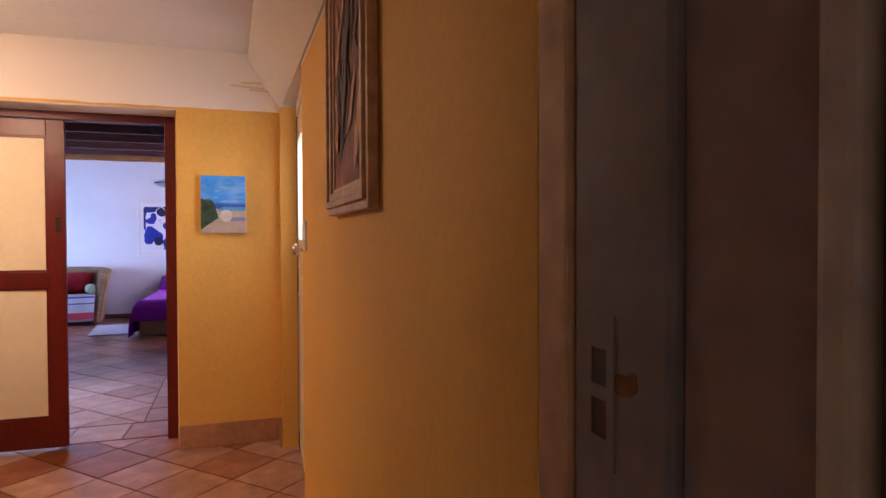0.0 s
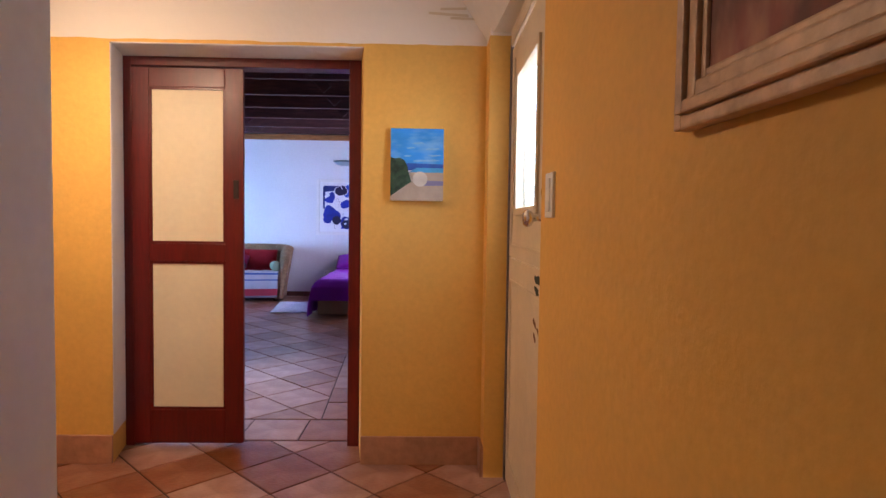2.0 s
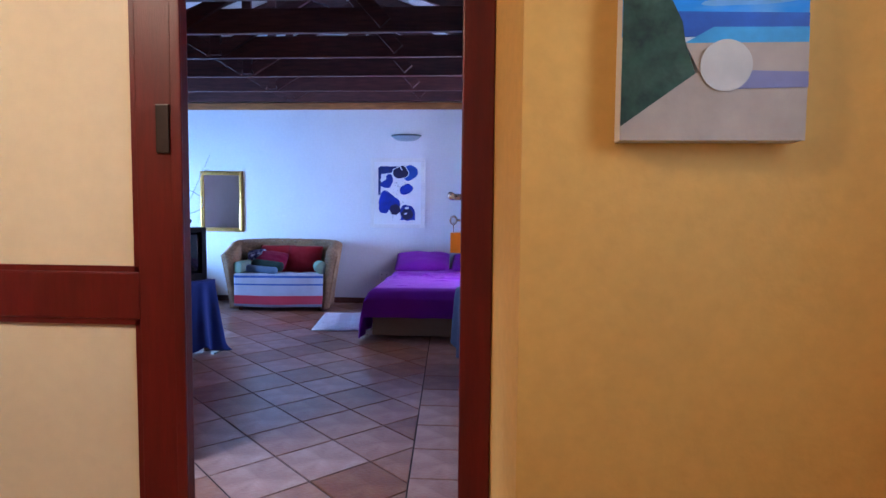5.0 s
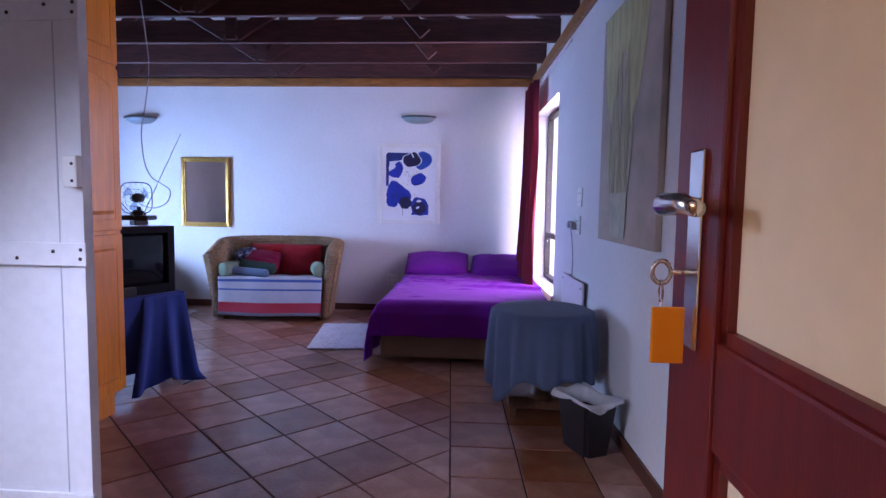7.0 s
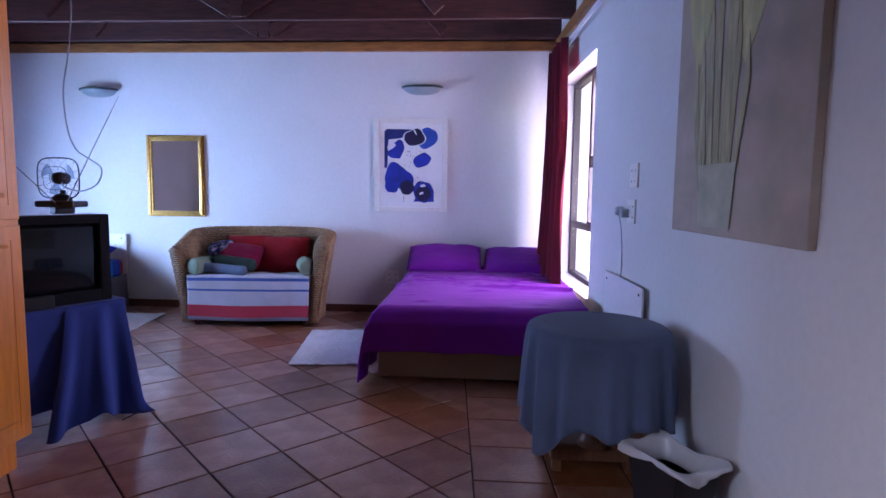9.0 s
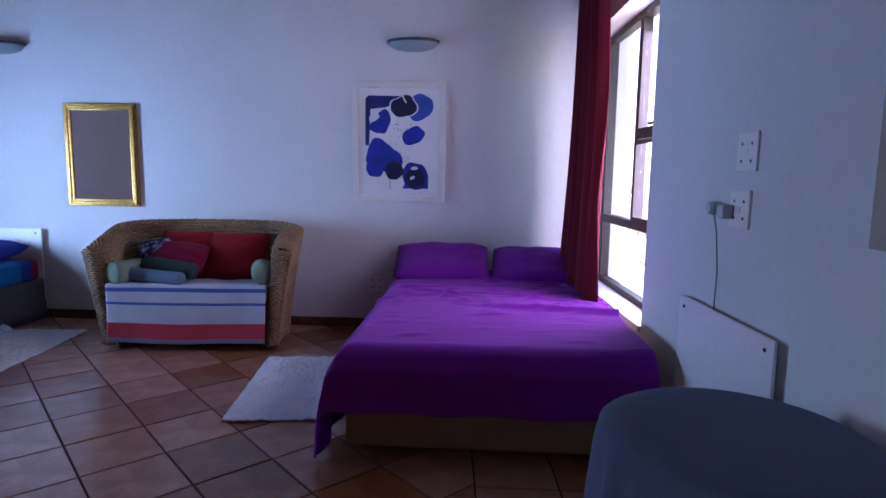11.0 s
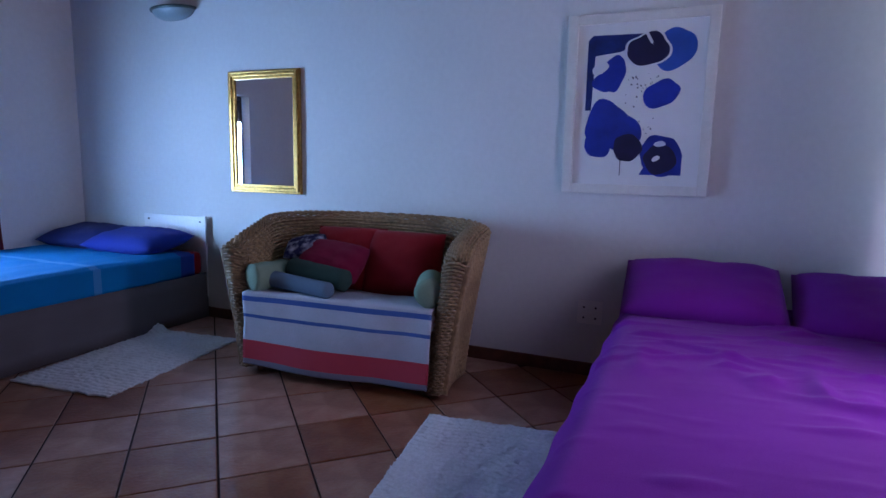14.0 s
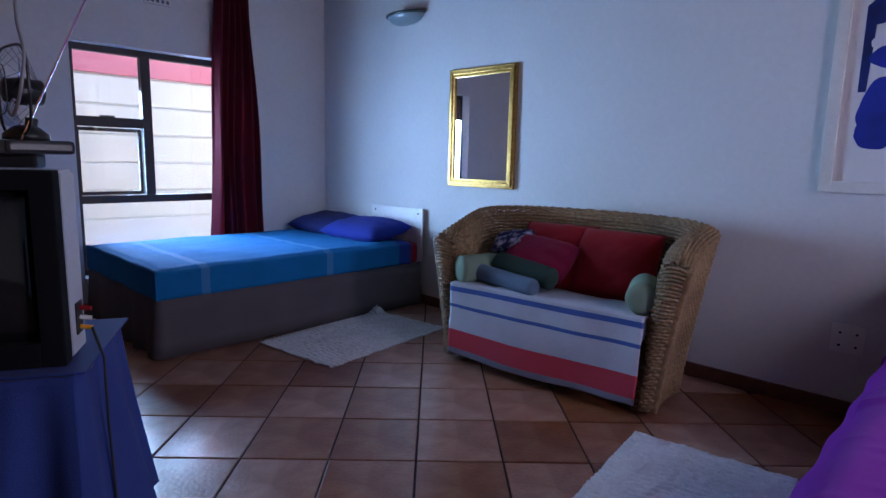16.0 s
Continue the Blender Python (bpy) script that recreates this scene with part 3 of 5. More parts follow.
part("upper_moulding", boxes((0.085, 0.097, -0.025, -0.018, 1.14, 2.0), (SW - 0.097, SW - 0.085, -0.025, -0.018, 1.14, 2.0), (0.097, SW - 0.097, -0.025, -0.018, 1.14, 1.152), bev=0.003), CREAM_DOOR, sd)
glz = part("pane", one_box(G0, G1, 0.004, 0.008, H0, H1), PANE, sd)
glz.visible_shadow = False
TURQ = material("turquoise_paint", (0.06, 0.46, 0.62), 0.5, 0, 0.05, 30)
for k in (0.27, 0.42, 0.60):
    part("burglar_bar", one_box(k - 0.024, k + 0.024, 0.05, 0.062, H0 - 0.05, H1 + 0.05, 0.003), TURQ, sd, "turquoise painted bar")
for z in (1.50, 1.70):
    part("cross_bar", one_box(G0 - 0.03, G1 + 0.03, 0.063, 0.072, z - 0.008, z + 0.008, 0.002), WHITE_PAINT, sd)
kn = bmesh.new()
lathe(kn, [(0.024, 0), (0.024, 0.006), (0.010, 0.010), (0.010, 0.035), (0.026, 0.045), (0.030, 0.058), (0.022, 0.070), (0.004, 0.074)], 20, pose(0.825, -0.018, 1.262, 90, 0, 0))
part("door_knob", kn, CHROME, sd, "worn metal door knob", True)
part("upper_lock", lathe(bmesh.new(), [(0.018, 0), (0.018, 0.008), (0.012, 0.012)], 18, pose(0.825, -0.018, 1.35, 90, 0, 0)), CHROME, sd)
part("side_bolt", boxes((0.865, 0.893, -0.03, -0.018, 0.975, 1.085), bev=0.002), BRONZE, sd, "rusty brown bolt plate")
CHIP = material("bare_patch", (0.05, 0.06, 0.045), 0.8, 0, 0.3, 60)
CHIP_BROWN = material("worn_brown_patch", (0.20, 0.11, 0.06), 0.8, 0, 0.3, 60)
for cx, cz, rx, rz, ro, s, m in ((0.735, 1.045, 0.062, 0.015, -0.1, 2, CHIP), (0.715, 1.005, 0.045, 0.016, -0.15, 4, CHIP), (0.69, 0.885, 0.03, 0.012, -0.3, 6, CHIP_BROWN), (0.755, 0.865, 0.025, 0.008, -0.4, 7, CHIP_BROWN), (0.69, 0.835, 0.028, 0.010, -0.5, 9, CHIP_BROWN)):
    part("paint_chip", blob(bmesh.new(), cx, cz, rx, rz, ro, s, -0.0192, 0.001, 24, 0.3), m, sd, "bare patch where paint has flaked off")
sf = thing("door_frame", pose(0, 0, 0), "dark painted frame of the stable door", "door frame", "", "structure")
part("jamb", one_box(0.862, 0.93, 4.47, 4.499, 0, 2.12, 0.003), DARK_DOOR, sf)
part("head", one_box(0.862, 0.93, 3.57, 4.47, 2.075, 2.138, 0.003), CREAM_DOOR, sf)

# dark door frame at the passage's start
EDGE = pose(0.978, 1.338, 0, 0, 0, 3.4)
BLUE_GREY = material("dark_blue_grey_paint", (0.20, 0.195, 0.225), 0.45, 0, 0.15, 20, 0.2, 50, 0.25, 3)
df = thing("door_frame", EDGE, "dark blue-grey painted door frame with a worn lock strike", "door frame", "", "structure")
part("architrave", one_box(-0.006, 0.09, -0.064, -0.002, 0, 2.1, 0.006), material("brown_door_lining", (0.55, 0.36, 0.22), 0.5, 0, 0.2, 20, 0.2, 40, 0.2, 3), df, "tan painted edge strip")
part("jamb", one_box(0.0, 0.09, -0.205, -0.067, 0, 2.1, 0.006), BLUE_GREY, df)
DARK_STOP = material("dark_brown_frame_paint", (0.30, 0.23, 0.22), 0.5, 0, 0.15, 20, 0.1, 50, 0.2, 3)
GREY_FRAME = material("grey_frame_paint", (0.50, 0.46, 0.43), 0.5, 0, 0.15, 20, 0.1, 50, 0.2, 3)
part("stop", one_box(0.012, 0.09, -0.326, -0.205, 0, 2.1, 0.004), DARK_STOP, df, "dark brown door stop")
part("bead", one_box(-0.004, 0.09, -0.352, -0.328, 0, 2.1, 0.006), GREY_FRAME, df, "grey bead")
part("back_jamb", one_box(0.004, 0.09, -0.62, -0.372, 0, 2.1, 0.006), GREY_FRAME, df, "grey painted back jamb")
part("back_stop", one_box(0.02, 0.09, -0.372, -0.352, 0, 2.1), DARK_DOOR, df)
strike = part("strike_plate", boxes((-0.0025, 0.0005, -0.135, -0.086, 1.212, 1.245), (-0.0025, 0.0005, -0.135, -0.086, 1.100, 1.128), (-0.0025, 0.0005, -0.135, -0.124, 1.128, 1.212), (-0.0025, 0.0005, -0.100, -0.086, 1.128, 1.212), (-0.0025, 0.0005, -0.124, -0.100, 1.164, 1.177)), BLUE_GREY, df, "painted steel strike plate")
for z0, z1 in ((1.177, 1.212), (1.128, 1.164)):
    part("lock_hole", one_box(-0.0012, 0.0, -0.124, -0.100, z0, z1), BLACK, strike)
part("worn_patch", blob(bmesh.new(), 0, 0, 0.016, 0.011, 0.2, 5, -0.0008, 0.0008, 20, 0.3), CHIP_BROWN, df, "worn brown patch", at=pose(0.0, -0.150, 1.185, 0, 0, -90))


def window_unit(name, at, y0, y1, z0, z1, mull, low, mid, near_side, label):
    """An aluminium window: fixed lower light, two upper bays, one split by a transom. Runs along its own y."""
    w = thing(name, at, label, "window", "", "structure")
    f, d = 0.045, 0.03
    part("window_frame", boxes((-d, d, y0, y0 + f, z0, z1), (-d, d, y1 - f, y1, z0, z1), (-d, d, y0 + f, y1 - f, z0, z0 + f), (-d, d, y0 + f, y1 - f, z1 - f, z1)), DARK_FRAME, w)
    part("transom", one_box(-d, d, y0 + f, y1 - f, low - 0.028, low + 0.028, 0.003), DARK_FRAME, w)
    part("mullion", one_box(-d, d, mull - 0.034, mull + 0.034, low + 0.028, z1 - f, 0.003), DARK_FRAME, w)
    a, b = (y0 + f, mull - 0.034) if near_side else (mull + 0.034, y1 - f)
    part("sash_bar", one_box(-d, d, a, b, mid - 0.035, mid + 0.035, 0.003), DARK_FRAME, w)
    sash = 0.022
    part("sash", boxes((-d - 0.012, -d, a, a + sash, low + 0.03, mid - 0.04), (-d - 0.012, -d, b - sash, b, low + 0.03, mid - 0.04), (-d - 0.012, -d, a + sash, b - sash, low + 0.03, low + 0.055), (-d - 0.012, -d, a + sash, b - sash, mid - 0.065, mid - 0.04)), DARK_FRAME, w)
    part("stay", one_box(-d - 0.03, -d - 0.012, (a + b) / 2 - 0.05, (a + b) / 2 + 0.05, mid + 0.036, mid + 0.052, 0.003), DARK_FRAME, w)
    for k0, k1, h0, h1 in ((y0 + f, y1 - f, z0 + f, low - 0.028), (y0 + f, mull - 0.034, low + 0.028, z1 - f), (mull + 0.034, y1 - f, low + 0.028, z1 - f)):
        p = part("pane", one_box(-0.003, 0.003, k0, k1, h0, h1), PANE, w)
        p.visible_shadow = False
    return w


we = EAST @ pose(0.17, 0, 0)
window_unit("window_1", we, EY0, EY1, EZ0, EZ1, 5.665, 0.95, 1.52, True, "tall bronze aluminium window onto a stone garden wall")
ww = pose(WX - 0.14, 0, 0, 0, 0, 0)
w2 = window_unit("window_2", ww @ pose(0, 0, 0), WY0, WY1, WZ0, WZ1, 9.985, 0.80, 1.36, True, "low bronze aluminium window onto white timber siding")
structure("window_sill_east", one_box(-0.02, 0.14, EY0, EY1, EZ0 - 0.03, EZ0 + 0.006, 0.004), WHITE_PAINT, "white window sill", "window sill", EAST)
structure("window_sill_west", one_box(WX - 0.11, WX + 0.02, WY0, WY1, WZ0 - 0.03, WZ0 + 0.006, 0.004), WHITE_PAINT, "white window sill", "window sill")
structure("trim_curtain_rail", tube(bmesh.new(), [(-0.06, 4.2, 2.50), (-0.06, 6.42, 2.50)], 0.011, 10), WHITE_PAINT, "white curtain rail", "curtain rail", EAST)


def curtain(at, w_top, w_bot, height, sweep, folds, label, seed, rise=0.0):
    """A gathered curtain: runs along its own y, hangs from z = height to 0, and may be swept aside at the foot."""
    def f(u, v):
        k = (1 - v)
        w = w_top + (w_bot - w_top) * k ** 1.5
        ph = folds * 2 * math.pi * u + 1.6 * math.sin(5 * u + seed) + 2.2 * noise.noise(Vector((u * 3, v * 1.6, seed + 5)))
        depth = 0.038 + 0.034 * noise.noise(Vector((u * 5, v * 1.5, seed)))
        return (depth * math.sin(ph) * (0.75 + 0.25 * k) + sweep[0] * k ** 2, (u - 0.5) * w + sweep[1] * math.sin(k * math.pi * 0.5) ** 2 + 0.012 * math.sin(7 * v + 5 * u), v * height + rise * k * max(0, (u - 0.25) / 0.75) ** 1.3)
    c = sheet(f, 90, 26, 0.003)
    return tagged(part("curtain", c, MAROON, None, "", True, at), label, "curtain", "maroon curtains")


curtain(EAST @ pose(-0.115, 5.86, 0.44), 0.62, 0.92, 2.06, (-0.05, -0.03), 5, "maroon cotton curtain beside the tall window, resting on the bed", 1, 0.18)
curtain(pose(WX + 0.08, 10.60, 0.42), 0.30, 0.46, 2.10, (0.02, -0.02), 5, "maroon cotton curtain drawn aside at the low window", 4)

# ---- passage things ----
canvas = thing("seaside_painting", pose(0.290, 4.63, 1.354), "unframed canvas painting of a beach path and blue sky", "painting")
CW, CH = 0.264, 0.358
SEA_SKY = material("painted_sky", (0.015, 0.27, 0.76), 0.6, 0, 0.12, 8, 0.2, 120, second=(0.20, 0.45, 0.75), blotch_scale=4, stretch=(1, 1, 3))
part("canvas", one_box(0, CW, -0.005, 0.029, 0, CH, 0.003), FRAME_WHITE, canvas)
part("sky", flat(bmesh.new(), [(0, 0.15), (CW, 0.15), (CW, CH), (0, CH)], -0.0062), SEA_SKY, canvas)
part("sea", flat(bmesh.new(), [(0.08, 0.15), (CW, 0.15), (CW, 0.182), (0.08, 0.186)], -0.0075), material("painted_sea", (0.015, 0.09, 0.42), 0.6, 0, 0.2, 30), canvas)
part("lagoon", flat(bmesh.new(), [(0.085, 0.138), (CW, 0.138), (CW, 0.162), (0.13, 0.163)], -0.0088), material("painted_lagoon", (0.05, 0.32, 0.62), 0.6, 0, 0.2, 30), canvas)
part("sand", flat(bmesh.new(), [(0, 0), (CW, 0), (CW, 0.14), (0.09, 0.14), (0.11, 0.10), (0, 0.02)], -0.010), material("painted_sand", (0.40, 0.33, 0.26), 0.7, 0, 0.1, 20, 0.2, 80), canvas)
bsh = flat(bmesh.new(), [(0, 0.02), (0.105, 0.096), (0.09, 0.14), (0.085, 0.17), (0.07, 0.20), (0.045, 0.212), (0.02, 0.208), (0, 0.216)], -0.0112)
part("bush", bsh, material("painted_bush", (0.012, 0.045, 0.022), 0.7, 0, 0.6, 50, 0.3, 90, second=(0.05, 0.10, 0.06), blotch_scale=16), canvas)
part("ball", blob(bmesh.new(), 0.148, 0.107, 0.037, 0.037, 0, 3, -0.0135, 0.001, 36, 0.01), material("painted_ball", (0.54, 0.52, 0.46), 0.7, 0, 0.15, 14), canvas)
part("ball_shadow", flat(bmesh.new(), [(0.165, 0.074), (CW, 0.076), (CW, 0.098), (0.18, 0.10)], -0.0118), material("painted_shadow", (0.20, 0.20, 0.36), 0.7, 0, 0.1, 20), canvas)
for cx, cz, rx, rz, s in ((0.10, 0.262, 0.022, 0.004, 1), (0.14, 0.286, 0.03, 0.004, 2), (0.085, 0.222, 0.02, 0.004, 3), (0.21, 0.258, 0.035, 0.005, 5), (0.18, 0.20, 0.06, 0.006, 6), (0.22, 0.225, 0.035, 0.004, 8)):
    part("cloud", blob(bmesh.new(), cx, cz, rx, rz, 0.03, s, -0.0068, 0.0005, 24, 0.25), material("painted_cloud", (0.17, 0.40, 0.70), 0.7, 0, 0.1, 30), canvas)

# framed picture on the right wall: frame face looks along -x of NEAR
pf = thing("framed_picture", NEAR @ pose(-0.012, -0.935, 1.388, 0, 0, -90), "dark abstract picture in a carved cream and brown frame", "picture")
PW, PH = 0.57, 0.80
F1 = material("aged_cream_moulding", (0.60, 0.38, 0.22), 0.45, 0, 0.25, 30, 0.4, 60, 0.3, 6)
for i, (o, dpt, w) in enumerate(((0.0, 0.018, 0.022), (0.022, 0.028, 0.02), (0.042, 0.020, 0.024), (0.066, 0.012, 0.014))):
    part("moulding", boxes((o, o + w, -dpt, 0.01, o, PH - o), (PW - o - w, PW - o, -dpt, 0.01, o, PH - o), (o + w, PW - o - w, -dpt, 0.01, o, o + w), (o + w, PW - o - w, -dpt, 0.01, PH - o - w, PH - o), bev=0.004), F1, pf)
part("picture_sheet", one_box(0.07, PW - 0.07, -0.006, 0.008, 0.07, PH - 0.07), material("dark_red_brown_paint", (0.20, 0.045, 0.028), 0.65, 0, 0.5, 7, 0.3, 60, 0.4, 5, second=(0.46, 0.20, 0.11), stretch=(2.0, 1, 0.8)), pf)
PB = material("dark_painted_figure", (0.045, 0.012, 0.016), 0.65, 0, 0.5, 20, 0.3, 60)
PC = material("pale_ochre_painted_figure", (0.50, 0.26, 0.15), 0.65, 0, 0.4, 20, 0.3, 60)
rnd = random.Random(8)
for k in range(22):
    rz = rnd.uniform(0.05, 0.12)
    cx, cz = rnd.uniform(0.12, PW - 0.12), rnd.uniform(0.20, PH - 0.20)
    part("figure", blob(bmesh.new(), cx, cz, rnd.uniform(0.012, 0.028), rz, rnd.uniform(-0.6, 0.6), k, -0.0075 - 0.0003 * k, 0.001, 30, 0.35), PC if k % 3 == 0 else PB, pf)

sw = thing("light_switch", NEAR @ pose(0.0, -0.075, 1.262, 0, 0, -90), "white plastic light switch on the yellow wall", "light switch")
part("plate", one_box(-0.0, 0.085, -0.009, 0.004, 0, 0.135, 0.004), PLASTIC_WHITE, sw)
for k in (0, 1, 2):
    part("rocker", one_box(0.022, 0.063, -0.014, -0.009, 0.018 + 0.034 * k, 0.049 + 0.034 * k, 0.002), PLASTIC_WHITE, sw)
def air_vent(at, label):
    t = thing("air_vent", at, label, "vent", "air vents")
    part("backing", one_box(0, 0.19, -0.004, 0.003, 0, 0.12), DARK_DOOR, t)
    for i in range(6):
        part("slat", one_box(0.035 * i, 0.035 * i + 0.014, -0.012, -0.004, 0, 0.12, 0.002), WHITE_PAINT, t)
    for i in range(4):
        part("cross_slat", one_box(0, 0.19, -0.0125, -0.0042, 0.037 * i, 0.037 * i + 0.012, 0.002), WHITE_PAINT, t)
    return t


air_vent(pose(-1.27, 4.655, 2.385), "white grille air brick high on the yellow wall")
air_vent(pose(WX + 0.005, 9.96, 2.215, 0, 0, 90), "white grille air brick above the low window")
tp = bmesh.new()
for k, (dx, dz, w, r) in enumerate(((0, 0, 0.20, 3), (0.06, 0.018, 0.13, -2), (0.11, -0.02, 0.14, 1.5))):
    box(tp, dx, dx + w, -0.004, 0.0, dz, dz + 0.011, 0.0, 1, pose(0, 0, 0, 0, r, 0))
tagged(part("torn_tape", tp, CREAM_DOOR, None, "", False, pose(0.47, 4.656, 2.285)), "torn paper tape stuck to the white wall", "tape")
bl = bmesh.new()
lathe(bl, [(0.05, 0.10), (0.13, 0.09), (0.16, 0.03), (0.15, 0.0), (0.10, 0.09), (0.02, 0.095)], 24)
tagged(part("ceiling_lamp_shade", bl, PLASTIC_WHITE, None, "", True, pose(LOBBY_LAMP[0], LOBBY_LAMP[1], 2.26)), "white ceiling lamp in the side lobby", "lamp")

# ---- bedroom: built-in ----
wd = thing("white_door", pose(-2.222, 6.44, 0), "white painted ledged door standing open", "door")
part("leaf", one_box(0, 0.865, -0.02, 0.02, 0.01, 2.04, 0.003), WHITE_PAINT, wd)
part("edge_board", one_box(0.81, 0.868, -0.026, -0.0205, 0.01, 2.04, 0.002), WHITE_PAINT, wd)
for z in (0.30, 1.08, 1.80):
    part("ledge", one_box(0.03, 0.878, -0.036, -0.0265, z, z + 0.07, 0.003), WHITE_PAINT, wd)
    for x, h in ((0.66, 0.022), (0.775, 0.044), (0.862, 0.05), (0.86, 0.022)):
        part("screw", lathe(bmesh.new(), [(0.006, 0), (0.005, 0.0015)], 10, pose(x, -0.036, z + h, 90, 0, 0)), BRONZE, wd)
part("groove", one_box(0.785, 0.789, -0.0212, -0.0202, 0.05, 2.0), GREY_CASE, wd)
catch = part("catch", one_box(0.825, 0.872, -0.055, -0.0262, 1.315, 1.41, 0.006), PLASTIC_WHITE, wd, "white door catch")
for z in (1.335, 1.385):
    part("screw", lathe(bmesh.new(), [(0.005, 0), (0.004, 0.0015)], 10, pose(0.856, -0.055, z, 90, 0, 0)), BRONZE, catch)

cup = thing("built_in_cupboard", pose(-2.28, 6.0, 0), "honey pine built-in cupboard with arched raised panels", "cupboard")
part("body", boxes((-0.62, -0.022, 0.47, 2.04, 0.14, 2.62), (-0.56, -0.06, 0.5, 2.0, 0, 0.14)), PINE, cup)


def cupboard_door(y0, y1, z0, z1, arch, knob_z):
    d = part("door", one_box(-0.022, -0.002, y0 + 0.003, y1 - 0.003, z0, z1, 0.004), PINE, cup)
    s = 0.06
    n = 14
    pts = [(y0 + s, z0 + s), (y1 - s, z0 + s)]
    top = z1 - s
    if arch:
        pts += [(y1 - s, top - 0.06)] + [(y1 - s - (y1 - y0 - 2 * s) * k / n, top - 0.06 + 0.06 * math.sin(math.pi * k / n)) for k in range(1, n)] + [(y0 + s, top - 0.06)]
    else:
        pts += [(y1 - s, top), (y0 + s, top)]
    c = (sum(p[0] for p in pts) / len(pts), sum(p[1] for p in pts) / len(pts))
    b = bmesh.new()
    rings = []
    for sc, x in ((1.0, -0.003), (0.985, -0.010), (0.95, -0.010), (0.86, 0.003)):
        rings.append([b.verts.new((x, c[0] + (p[0] - c[0]) * sc, c[1] + (p[1] - c[1]) * (1 - (1 - sc) * 0.55))) for p in pts])
    for r0, r1 in zip(rings, rings[1:]):
        for i in range(len(pts)):
            b.faces.new((r0[i], r0[(i + 1) % len(pts)], r1[(i + 1) % len(pts)], r1[i]))
    b.faces.new(rings[-1])
    panel = part("raised_panel", b, PINE, d, at=pose(0.003, 0, 0))
    if knob_z:
        part("knob", lathe(bmesh.new(), [(0.008, 0), (0.008, 0.012), (0.017, 0.018), (0.015, 0.028), (0.003, 0.031)], 16, pose(-0.002, y0 + 0.035, knob_z, 0, 90, 0)), PINE_TRIM, d)


for k in range(3):
    ya, yb = 2.03 - 0.465 * (k + 1), 2.03 - 0.465 * k
    cupboard_door(ya, yb, 0.150, 1.075, False, 0.98 if k % 2 else 0)
    cupboard_door(ya, yb, 1.10, 2.02, True, 1.20)
    cupboard_door(ya, yb, 2.045, 2.60, True, 0)

# wall lamps
for x, lz in ((-0.92, 2.19), (-4.255, 2.165)):
    wl = thing("wall_lamp", pose(x, 11.5, lz), "half-moon wall lamp of frosted glass with a dark metal rim", "wall lamp", "wall lamps")
    def bowl(u, v):
        a = math.pi * u
        r = 0.19 * math.sin(v * math.pi / 2) ** 0.8
        return (r * math.cos(a), -0.115 * math.sin(a) * math.sin(v * math.pi / 2) - 0.004, 0.075 * (1 - math.cos(v * math.pi / 2)))
    part("bowl", sheet(bowl, 32, 12, 0.004), LAMP_GLASS, wl, "", True)
    part("rim", tube(bmesh.new(), [(0.195 * math.cos(math.pi * k / 30), -0.120 * math.sin(math.pi * k / 30) - 0.004, 0.074) for k in range(31)], 0.011, 8), LAMP_METAL, wl, "dark metal rim", True)
    part("back_plate", one_box(-0.06, 0.06, -0.014, 0.0, 0.01, 0.09, 0.004), LAMP_METAL, wl)

# mirror
mi = thing("wall_mirror", pose(-3.465, 11.497, 0.955, 0, 0, 0), "rectangular mirror in a gilded moulded frame", "mirror")
MW, MH = 0.61, 0.83
for o, dpt, w in ((0.0, 0.020, 0.016), (0.016, 0.030, 0.022), (0.038, 0.022, 0.020)):
    part("frame_moulding", boxes((-MW / 2 + o, -MW / 2 + o + w, -dpt, 0, o, MH - o), (MW / 2 - o - w, MW / 2 - o, -dpt, 0, o, MH - o), (-MW / 2 + o + w, MW / 2 - o - w, -dpt, 0, o, o + w), (-MW / 2 + o + w, MW / 2 - o - w, -dpt, 0, MH - o - w, MH - o), bev=0.005), GOLD, mi)
part("mirror_glass", one_box(-MW / 2 + 0.055, MW / 2 - 0.055, -0.010, -0.002, 0.055, MH - 0.055), MIRROR, mi, "silvered mirror glass")

# blue abstract print
ar = thing("framed_print", pose(-1.40, 11.497, 1.035), "abstract blue print in a white wooden frame", "picture")
AW, AH = 0.735, 0.93
part("frame", boxes((0, 0.05, -0.03, 0, 0, AH), (AW - 0.05, AW, -0.03, 0, 0, AH), (0.05, AW - 0.05, -0.03, 0, 0, 0.05), (0.05, AW - 0.05, -0.03, 0, AH - 0.05, AH), bev=0.004), FRAME_WHITE, ar, "white wooden frame")
part("paper", one_box(0.05, AW - 0.05, -0.014, -0.004, 0.05, AH - 0.05), material("white_paper", (0.72, 0.72, 0.72), 0.6, 0, 0.03, 10, 0.1, 30), ar)
INK = material("ultramarine_ink", (0.010, 0.030, 0.33), 0.55, 0, 0.35, 5, 0.1, 60, 0.25, 7)
INK2 = material("light_blue_ink", (0.020, 0.09, 0.45), 0.55, 0, 0.3, 6)
DARK_INK = material("indigo_ink", (0.010, 0.008, 0.05), 0.5, 0, 0.3, 8)
BRUSH = material("dark_blue_brush_ink", (0.008, 0.022, 0.14), 0.5, 0, 0.4, 12)
PAPER = material("white_paper_gap", (0.70, 0.70, 0.72), 0.6)
